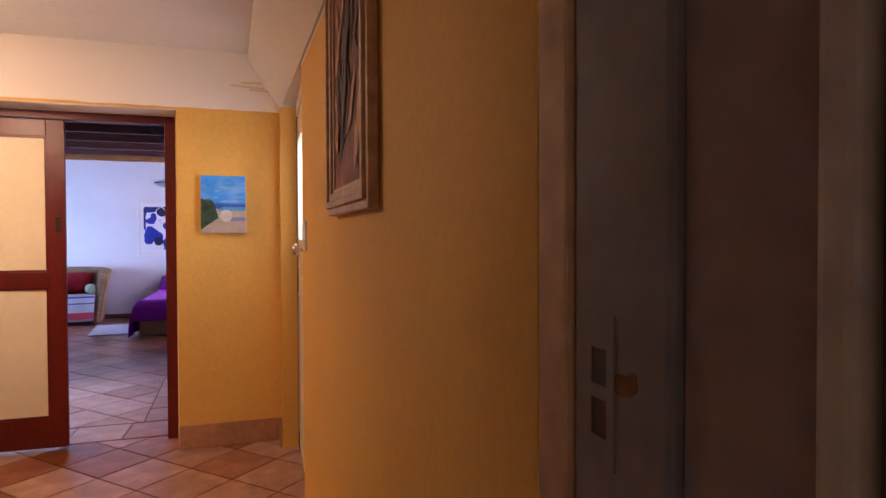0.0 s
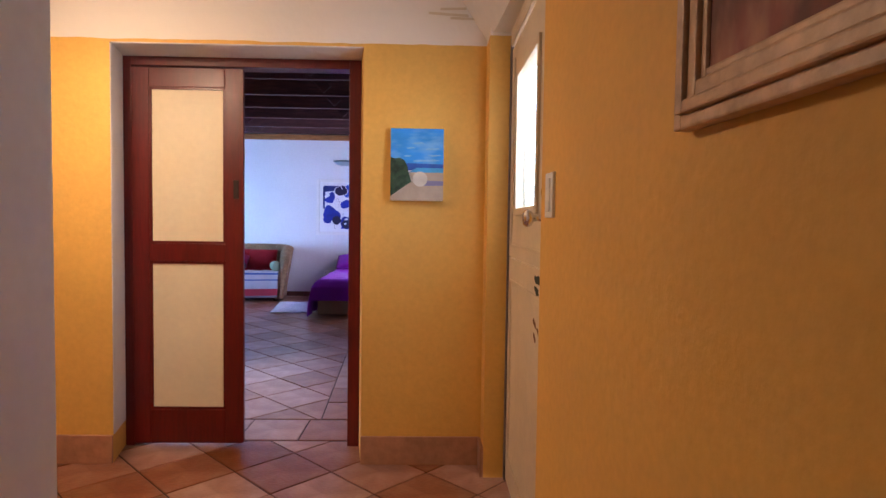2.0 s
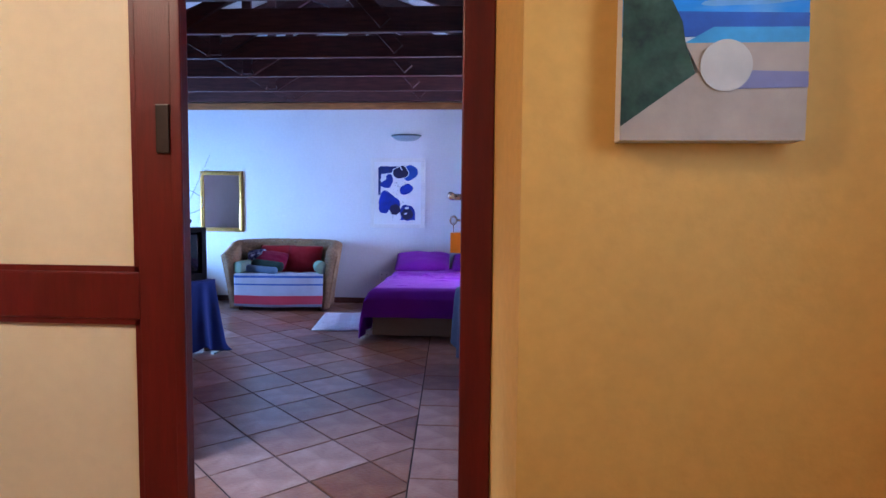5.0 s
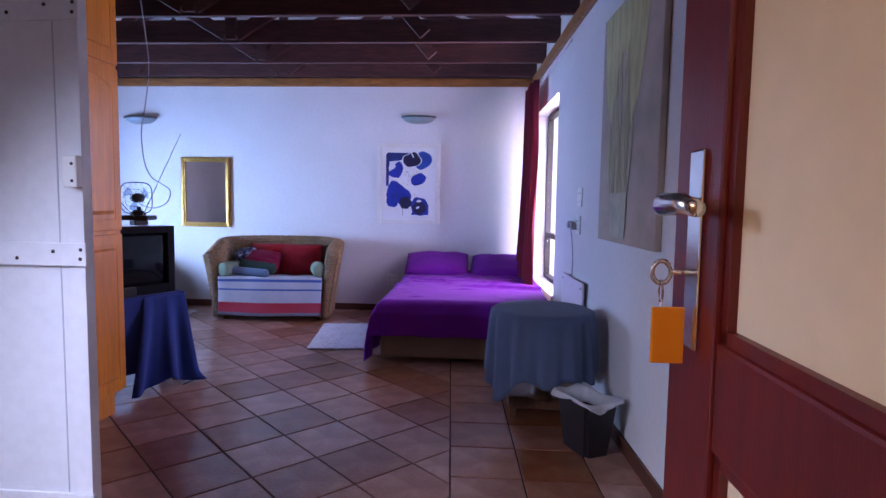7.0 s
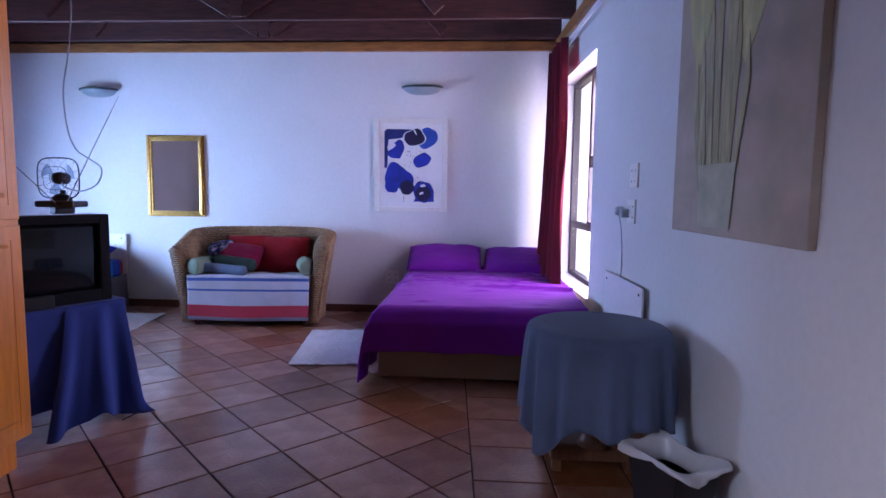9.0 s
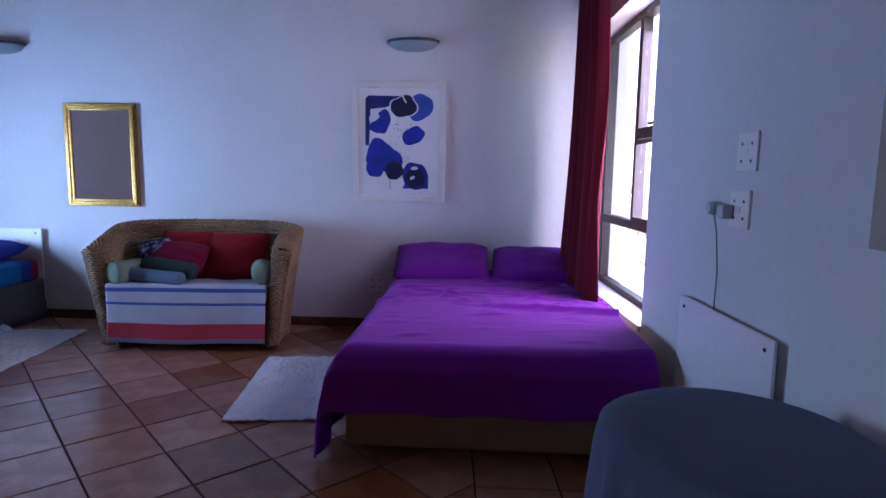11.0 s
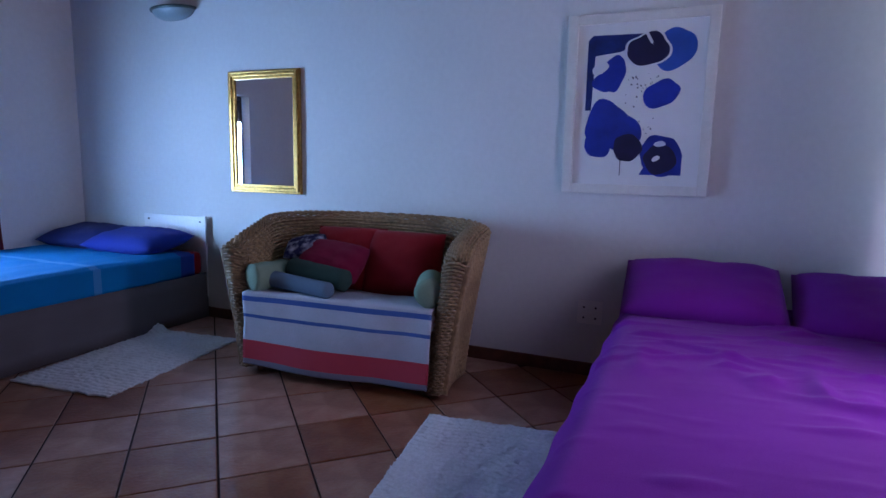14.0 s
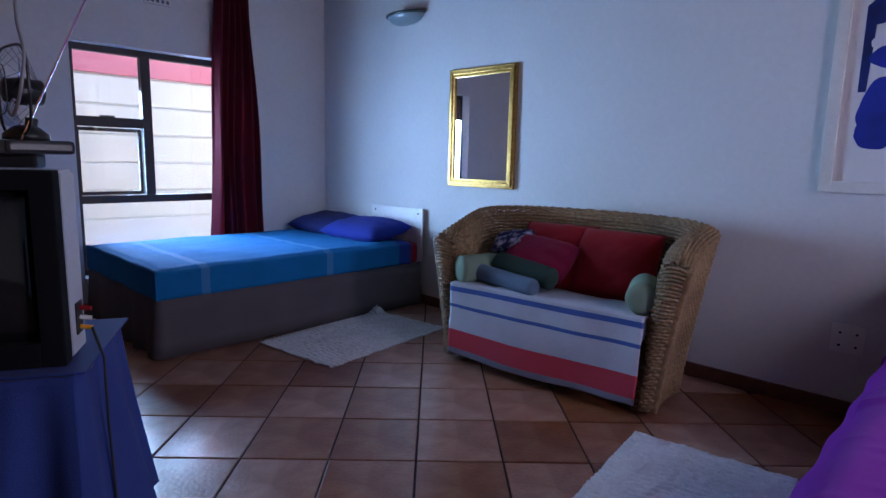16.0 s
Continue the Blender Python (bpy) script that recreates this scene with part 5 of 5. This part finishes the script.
on_sofa("cushion", pillow(0.46, 0.40, 0.15, 21), RED, pose(0.23, 0.06, 0.605, 66, 0, -3), "red cotton cushion leaning on the sofa back")
on_sofa("cushion", pillow(0.44, 0.40, 0.14, 23), RED, pose(-0.13, 0.09, 0.61, 66, 0, 4), "red cotton cushion leaning on the sofa back")
on_sofa("cushion", pillow(0.40, 0.26, 0.15, 25), CRIMSON, pose(-0.17, -0.03, 0.615, 42, 6, 0), "crimson cushion on top of a bolster")


def bolster(length, r, seed):
    def f(u, v):
        a = 2 * math.pi * u
        t = v * 2 - 1
        e = min(1.0, ((1 - abs(t)) / 0.14)) ** 0.5 if abs(t) > 0.86 else 1.0
        k = r * max(e, 0.02) * (1 + 0.06 * noise.noise(Vector((math.cos(a), math.sin(a), v * 4 + seed))))
        return (t * length / 2, k * math.cos(a), k * math.sin(a))
    return sheet(f, 28, 30, 0.0, True)


on_sofa("bolster", bolster(0.42, 0.060, 3), DARK_GREEN, pose(-0.18, -0.165, 0.560, 0, 6, -6), "dark green bolster cushion on the sofa seat", "bolster")
on_sofa("bolster", bolster(0.44, 0.045, 5), DUSTY_BLUE, pose(-0.24, -0.255, 0.515, 0, 4, -7), "dusty blue bolster cushion on the sofa seat", "bolster")
on_sofa("bolster", bolster(0.26, 0.078, 7), SAGE, pose(-0.47, -0.20, 0.54, 0, 0, 68), "sage green bolster beside the sofa arm", "bolster")
on_sofa("bolster", bolster(0.30, 0.078, 9), SAGE, pose(0.485, -0.17, 0.54, 0, 0, -72), "sage green bolster beside the sofa arm", "bolster")
on_sofa("folded_scarf", pillow(0.24, 0.18, 0.09, 31), PATTERN, pose(-0.36, 0.0, 0.685, 25, -10, 15), "navy and white patterned cloth on the cushions", "scarf")

# television corner
tt = pose(-2.318, 8.672, 0) @ pose(0, 0, 0, 0, 0, 62)      # local x runs back along the set's front edge, local y behind it
stand = thing("tv_table", tt, "low table under a blue cotton drape", "table")
part("tabletop", one_box(-0.66, 0.03, -0.04, 0.42, 0.60, 0.63, 0.004), TABLE_WOOD, stand)
for x in (-0.62, -0.01):
    for y in (0.0, 0.38):
        part("leg", one_box(x - 0.02, x + 0.02, y - 0.02, y + 0.02, 0, 0.60, 0.003), TABLE_WOOD, stand)


dr = thing("blue_drape", tt, "blue cotton cloth over the television table, one corner trailing down", "cloth")
part("top_cloth", one_box(-0.68, 0.05, -0.05, 0.43, 0.631, 0.637, 0.002), BLUE_CLOTH, dr)


def front_skirt(u, v):
    d, k = u * 0.56, 1 - v
    fold = 0.012 * math.sin(d * 22 + 1.3 * math.sin(d * 7)) * (0.3 + k)
    return (-0.68 + d, -0.058 + fold, 0.634 - 0.505 * k)


def corner_fold(u, v):
    """The loose corner: narrow at the table's edge, spread on the floor in two deep pleats."""
    k = 1 - v
    x0, x1 = -0.27 + 0.30 * u, -0.43 + 0.49 * u
    pleat = math.sin(u * 4.2 * math.pi + 0.6)
    y = -0.064 - (0.085 + 0.02 * u) * k ** 1.3 - 0.030 * pleat * k ** 0.8 - 0.012 * math.sin(u * 23) * k
    x = x0 + (x1 - x0) * (k ** 1.25) + 0.02 * math.sin(u * 9) * k * (1 - k)
    toe = max(0.0, k - 0.86) / 0.14
    if u > 0.8:
        x += 0.05 * toe ** 2 * (u - 0.8) / 0.2
    hem = 0.010 + 0.045 * math.sin(u * math.pi) ** 2 + 0.03 * max(0.0, math.cos((u - 0.55) * 9)) ** 4
    return (x, y, 0.634 - (0.634 - hem) * k)


def side_skirt(u, v):
    e, k = u * 0.47, 1 - v
    c = max(0.0, 1 - e / 0.30)
    fold = 0.020 * math.sin(e * 24 + 1) * (0.2 + k) * min(1.0, e * 10)
    return (0.032 + fold + (0.02 + 0.07 * min(1.0, e * 6)) * k ** 1.2, -0.064 + e - 0.105 * k ** 1.3 * c, 0.634 - (0.61 - 0.07 * (1 - c)) * k)


part("front_skirt", sheet(front_skirt, 60, 16, 0.003), BLUE_CLOTH, dr, "", True)
part("corner_fold", sheet(corner_fold, 80, 30, 0.003), BLUE_CLOTH, dr, "loose corner in deep pleats on the floor", True)
part("side_skirt", sheet(side_skirt, 60, 20, 0.003), BLUE_CLOTH, dr, "", True)
tv = thing("television", tt @ pose(0, 0, 0.637), "old black tube television with a grey case", "television")
case = bmesh.new()
TWD, THT, TDP = 0.60, 0.46, 0.36
f0 = [(-TWD, 0.05, 0), (0, 0.05, 0), (0, 0.05, THT), (-TWD, 0.05, THT)]
f1 = [(-TWD, 0.17, 0), (0, 0.17, 0), (0, 0.17, THT), (-TWD, 0.17, THT)]
f2 = [(-TWD + 0.08, TDP, 0.01), (-0.08, TDP, 0.01), (-0.08, TDP, THT - 0.08), (-TWD + 0.08, TDP, THT - 0.08)]
rv = [[case.verts.new(p) for p in ring] for ring in (f0, f1, f2)]
for a, b in zip(rv, rv[1:]):
    for j in range(4):
        case.faces.new((a[j], a[(j + 1) % 4], b[(j + 1) % 4], b[j]))
case.faces.new(rv[0][::-1])
case.faces.new(rv[-1])
bmesh.ops.bevel(case, geom=case.edges[:], offset=0.008, segments=2, affect="EDGES")
part("case", case, GREY_CASE, tv, "light grey plastic case")
part("bezel", boxes((-TWD, -TWD + 0.05, 0, 0.05, 0, THT), (-0.05, 0, 0, 0.05, 0, THT), (-TWD + 0.05, -0.05, 0, 0.05, 0, 0.06), (-TWD + 0.05, -0.05, 0, 0.05, THT - 0.045, THT), bev=0.004), TV_BLACK, tv, "black plastic surround")
part("screen", sheet(lambda u, v: (-TWD + 0.05 + u * (TWD - 0.1), 0.028 - 0.020 * (1 - (2 * u - 1) ** 2) * (1 - (2 * v - 1) ** 2), 0.06 + v * (THT - 0.105)), 16, 12, 0.003), SCREEN, tv, "dark glass screen", True)
part("side_socket", one_box(0.0, 0.004, 0.09, 0.14, 0.05, 0.13, 0.001), BLACK, tv, "socket panel with coloured plugs")
for z, m in ((0.065, TAG), (0.09, PLASTIC_WHITE), (0.115, RED)):
    part("plug", tube(bmesh.new(), [(0.004, 0.115, z), (0.03, 0.115, z - 0.004)], 0.006, 8), m, tv)
wire = tube(bmesh.new(), [(0.03, 0.11, 0.70), (0.055, 0.10, 0.62), (0.06, 0.08, 0.45), (0.075, 0.05, 0.20), (0.12, 0.0, 0.02), (0.06, -0.12, 0.006), (-0.06, -0.16, 0.006)], 0.004, 6)
tagged(part("television_cable", wire, DARK_CABLE, None, "", True, tt.copy()), "black cable trailing to the floor", "cable")
tagged(part("decoder", one_box(-0.50, -0.30, -0.03, 0.02, 0.638, 0.70, 0.004), BLACK, None, "", False, tt @ pose(0, -0.005, 0)), "small black decoder box before the screen", "decoder")
ant = thing("antenna", tt @ pose(-0.13, 0.21, 1.097), "rabbit-ear television antenna with a black foot", "antenna")
part("foot", one_box(-0.05, 0.05, -0.035, 0.035, 0, 0.035, 0.008), BLACK, ant)
part("rod", tube(bmesh.new(), [(0.0, -0.02, 0.035), (0.30, -0.05, 0.66)], [0.003, 0.0018], 6), CHROME, ant)
part("rod", tube(bmesh.new(), [(-0.02, -0.02, 0.035), (-0.40, -0.06, 0.42)], [0.003, 0.0018], 6), CHROME, ant)
fan = thing("desk_fan", pose(-2.585, 8.68, 1.132, 0, 0, 7), "small black desk fan with a square wire guard", "fan")
part("foot", one_box(-0.10, 0.10, -0.075, 0.075, 0, 0.034, 0.010), BLACK, fan)
part("tilt_collar", lathe(bmesh.new(), [(0.052, 0.034), (0.050, 0.05), (0.028, 0.068), (0.016, 0.072)], 20), BLACK, fan, "", True)
part("neck", tube(bmesh.new(), [(0, 0, 0.025), (0, 0.01, 0.06), (0, 0.015, 0.09)], 0.014, 10), BLACK, fan)
part("motor", lathe(bmesh.new(), [(0.02, -0.035), (0.032, -0.03), (0.034, 0.02), (0.028, 0.05), (0.01, 0.055)], 20, pose(0, 0.01, 0.155, 90, 0, 0)), BLACK, fan, "", True)
gd = bmesh.new()
BLADE = pane_material("smoke_plastic", (0.72, 0.78, 0.86))


def guard_ring(r, y):
    out = []
    for k in range(36):
        a = 2 * math.pi * k / 36
        c, s = math.cos(a), math.sin(a)
        q = (abs(c) ** 4 + abs(s) ** 4) ** -0.25
        out.append((r * q * c, y, 0.155 + r * q * s))
    return out


for r, y, w in ((0.108, -0.02, 0.0036), (0.060, -0.052, 0.0016), (0.022, -0.058, 0.0016)):
    part("guard_ring", tube(bmesh.new(), guard_ring(r, y), w, 5, True), BLACK, fan)
for k in range(16):
    a = 2 * math.pi * k / 16
    c, s = math.cos(a), math.sin(a)
    q = (abs(c) ** 4 + abs(s) ** 4) ** -0.25
    tube(gd, [(0.02 * c, -0.058, 0.155 + 0.02 * s), (0.06 * q * c, -0.052, 0.155 + 0.06 * q * s), (0.108 * q * c, -0.02, 0.155 + 0.108 * q * s), (0.03 * c, 0.03, 0.155 + 0.03 * s)], 0.0006, 4)
tagged(part("guard_wires", gd, BLACK, fan, "thin black guard wires"), kind="stuff")
for k in range(3):
    a0 = k * 2 * math.pi / 3
    bl = sheet(lambda u, v, a0=a0: ((0.022 + 0.068 * u) * math.cos(a0 + 0.7 * v * (0.5 + u)), -0.035 + 0.016 * v, 0.155 + (0.022 + 0.068 * u) * math.sin(a0 + 0.7 * v * (0.5 + u))), 6, 5, 0.002)
    part("blade", bl, BLADE, fan, "smoke grey fan blade", True)
pts = [(x - 0.155, y + 0.17, z) for x, y, z in ((-2.40, 8.54, 2.72), (-2.36, 8.53, 2.45), (-2.33, 8.52, 2.2), (-2.36, 8.52, 1.95), (-2.39, 8.51, 1.75), (-2.37, 8.50, 1.55), (-2.32, 8.49, 1.44), (-2.24, 8.48, 1.39), (-2.17, 8.47, 1.34), (-2.19, 8.46, 1.26), (-2.28, 8.46, 1.22), (-2.38, 8.47, 1.24), (-2.41, 8.49, 1.27))]
fine = []
for a, b, c, d in zip([pts[0]] + pts[:-2], pts[:-1], pts[1:], pts[2:] + [pts[-1]]):
    for k in range(5):
        t = k / 5
        fine.append(tuple(0.5 * (2 * b[i] + (c[i] - a[i]) * t + (2 * a[i] - 5 * b[i] + 4 * c[i] - d[i]) * t * t + (-a[i] + 3 * b[i] - 3 * c[i] + d[i]) * t ** 3) for i in range(3)))
tagged(part("hanging_cable", tube(bmesh.new(), fine + [pts[-1]], 0.004, 6), CABLE, None, "", True), "grey cable hanging from the roof truss to the fan", "cable")

# ---- outside ----
gr = bmesh.new()
lo = [gr.verts.new(p) for p in ((-400, -400, -0.16), (400, -400, -0.16), (400, 400, -0.16), (-400, 400, -0.16))]
gr.faces.new(lo)
tagged(part("ground", gr, PAVING), "pale gravel ground round the house", "ground", "", "structure")
nb = thing("neighbour_wall", pose(-7.6, 7.0, -0.16), "white timber sided outbuilding with a pink band under the eaves", "building")
part("wall", one_box(-0.3, -0.03, -2.0, 8.0, 0, 3.2), SIDING, nb)
for k in range(7):
    part("siding_board", one_box(-0.03, 0.0 + 0.006 * (k % 2), -2.0, 8.0, 0.30 * k + 0.01, 0.30 * k + 0.29, 0.006, 1), SIDING, nb)
part("pink_band", one_box(-0.03, 0.02, -2.0, 8.0, 2.11, 3.2, 0.01), PINK, nb, "pink painted band")
sw2 = thing("garden_stone_wall", pose(2.3, 12.5, -0.16), "low dry wall of pale field stones", "stone wall")
part("mortar_core", one_box(0.06, 0.5, -4.5, 6.0, 0, 1.15), STONE, sw2)
rnd = random.Random(11)
for row in range(5):
    y = -4.4 + rnd.uniform(0, 0.3)
    while y < 5.8:
        w = rnd.uniform(0.26, 0.62)
        b = bmesh.new()
        bmesh.ops.create_icosphere(b, subdivisions=2, radius=0.5)
        sd2, rise = rnd.random() * 40, rnd.random()
        for v in b.verts:
            k = 1 + 0.35 * noise.noise(v.co * 2.6 + Vector((sd2, 0, 0)))
            v.co = Vector((v.co.x * 0.12 * k + 0.06, v.co.y * w * 1.18 * k + y + w / 2, v.co.z * (0.24 + 0.16 * rise) * k + 0.08 + 0.235 * row + 0.08 * rise))
        part("stone", b, STONE, sw2, "", True)
        y += w
for k, (x, y, hgt) in enumerate(((3.1, 10.6, 1.5), (3.2, 12.0, 1.8), (3.1, 13.6, 1.6), (3.2, 15.2, 1.7), (3.2, 16.9, 1.9))):
    sh = thing("garden_shrub", pose(x, y, 0.9), "sunlit green shrub above the stone wall", "shrub", "garden shrubs")
    tr = bmesh.new()
    for j in range(6):
        a = j * 1.05 + k
        tube(tr, [(0, 0, -0.95), (0.10 * math.cos(a), 0.10 * math.sin(a), 0.3), (0.35 * math.cos(a), 0.35 * math.sin(a), hgt * 0.7)], [0.02, 0.014, 0.005], 5)
    part("stems", tr, TABLE_WOOD, sh)
    lv = bmesh.new()
    for j in range(1500):
        a, q, z = rnd.uniform(0, 6.283), rnd.random() ** 0.5, rnd.random()
        r = 0.62 * q * (0.5 + 0.6 * math.sin(z * 2.6)) * (1 + 0.3 * noise.noise(Vector((math.cos(a) * 2, math.sin(a) * 2, z * 3 + k))))
        c = Vector((r * math.cos(a), r * math.sin(a), z * hgt))
        m = Euler((rnd.uniform(-1.2, 1.2), rnd.uniform(-1.2, 1.2), a)).to_matrix()
        L = rnd.uniform(0.05, 0.10)
        vs = [lv.verts.new(c + m @ Vector(p)) for p in ((0, 0, 0), (L * 0.5, L * 0.22, 0.01), (L, 0, 0), (L * 0.5, -L * 0.22, 0.01))]
        lv.faces.new(vs)
    part("leaves", lv, LEAF, sh)
# Added backdrop, there to give the stable door's pane something bright behind it.
gs = thing("yard_backdrop", pose(3.6, 0.5, -0.16), "white wall added outside as a bright backdrop to the stable door", "wall")
part("wall", one_box(0, 0.2, -1, 7.4, 0, 2.4), SIDING, gs)

# ---- floor tiles, laid last ----
S2 = math.sqrt(2)


def clip(poly, nx, ny, c):
    """The part of a polygon where nx*x + ny*y <= c."""
    out = []
    for i, p in enumerate(poly):
        q = poly[(i + 1) % len(poly)]
        dp, dq = nx * p[0] + ny * p[1] - c, nx * q[0] + ny * q[1] - c
        if dp <= 0:
            out.append(p)
        if (dp < 0 < dq) or (dq < 0 < dp):
            t = dp / (dp - dq)
            out.append((p[0] + (q[0] - p[0]) * t, p[1] + (q[1] - p[1]) * t))
    return out


def area(p):
    return 0.5 * abs(sum(p[i][0] * p[(i + 1) % len(p)][1] - p[(i + 1) % len(p)][0] * p[i][1] for i in range(len(p))))


def tile_mesh(pts, name="tile"):
    """A tile with worn, rounded edges; its top is at z = 0."""
    cx, cy = sum(p[0] for p in pts) / len(pts), sum(p[1] for p in pts) / len(pts)
    v, f, k = [], [], len(pts)
    for ins, z in ((0.0, -0.012), (0.0, -0.0014), (0.004, 0.0)):
        for x, y in pts:
            d = math.hypot(x - cx, y - cy) or 1
            v.append((x - (x - cx) / d * ins, y - (y - cy) / d * ins, z))
    for r in (0, 1):
        for i in range(k):
            f.append((r * k + i, r * k + (i + 1) % k, (r + 1) * k + (i + 1) % k, (r + 1) * k + i))
    f.append(tuple(range(2 * k, 3 * k)))
    me = bpy.data.meshes.new(name)
    me.from_pydata(v, [], f)
    me.materials.append(TERRACOTTA)
    return me


floor = bpy.data.objects["floor"]
tiles = []
G = 0.0045


def lay(u0, v0, pu, pv, planes):
    half = [(-pu / 2 + G, -pv / 2 + G), (pu / 2 - G, -pv / 2 + G), (pu / 2 - G, pv / 2 - G), (-pu / 2 + G, pv / 2 - G)]
    rot = lambda u, v: ((u - v) / S2, (u + v) / S2)
    whole = None
    for i in range(-60, 60):
        for j in range(-60, 60):
            uc, vc = u0 + (i + 0.5) * pu, v0 + (j + 0.5) * pv
            cx, cy = rot(uc, vc)
            if not (-6 < cx < 2 and -2 < cy < 12.5):
                continue
            poly = [(cx + rot(*h)[0], cy + rot(*h)[1]) for h in half]
            full = poly
            for pl in planes:
                poly = clip(poly, *pl)
                if len(poly) < 3:
                    break
            if len(poly) < 3 or area(poly) < 0.004:
                continue
            if area(poly) > 0.999 * area(full):
                if whole is None:
                    whole = tile_mesh([rot(*h) for h in half])
                tiles.append((whole, cx, cy))
            else:
                mx, my = sum(p[0] for p in poly) / len(poly), sum(p[1] for p in poly) / len(poly)
                tiles.append((tile_mesh([(p[0] - mx, p[1] - my) for p in poly]), mx, my))


def lay_square(x0, y0, p, nx, ny, skew=0.0):
    h = p / 2 - G
    m = tile_mesh([(x - skew * y, y) for x, y in ((-h, -h), (h, -h), (h, h), (-h, h))])
    for i in range(nx):
        for j in range(ny):
            tiles.append((m, x0 + (i + 0.5) * p - skew * (j + 0.5) * p, y0 + (j + 0.5) * p))


BORD = 0.0549
lay(5.305, 6.725, 0.335, 0.358, [(0, -1, -5.34), (0, 1, 11.49), (-1, 0, -(WX + 0.005)), (1, BORD, -0.352 + BORD * 8.45)])
lay(2.90, 3.215, 0.335, 0.335, [(0, 1, 4.965), (1, 0, 1.10), (-1, 0, 2.75), (0, -1, 0.7)])
lay_square(-0.178, 5.34, 0.342, 3, 18, BORD)
for i in range(6):
    m = tile_mesh([(-0.168, -0.168), (0.168, -0.168), (0.168, 0.168), (-0.168, 0.168)]) if i == 0 else m
    tiles.append((m, -1.28 + 0.345 * i + 0.172, 5.152))
tiles.sort(key=lambda t: (t[1] + 0.9) ** 2 + 0.6 * (t[2] - 8.2) ** 2)
far_v, far_f = [], []
for k, (m, x, y) in enumerate(tiles):
    if k < 300:
        ob = new("tile", m)
        ob.parent = floor
        ob.location = (x, y, 0.0015 * noise.noise(Vector((x * 3, y * 3, 1))) - 0.0008)
        ob.rotation_euler = (0.0025 * noise.noise(Vector((x * 5, y * 5, 3))), 0.0025 * noise.noise(Vector((x * 5, y * 5, 9))), 0)
    else:
        s = len(far_v)
        far_v += [(p.co.x + x, p.co.y + y, p.co.z - 0.0008) for p in m.vertices]
        far_f += [tuple(s + q for q in p.vertices) for p in m.polygons]
if far_v:
    me = bpy.data.meshes.new("tiles")
    me.from_pydata(far_v, [], far_f)
    me.materials.append(TERRACOTTA)
    ob = new("far_tiles", me)
    ob.parent = floor
    tagged(ob, kind="stuff")
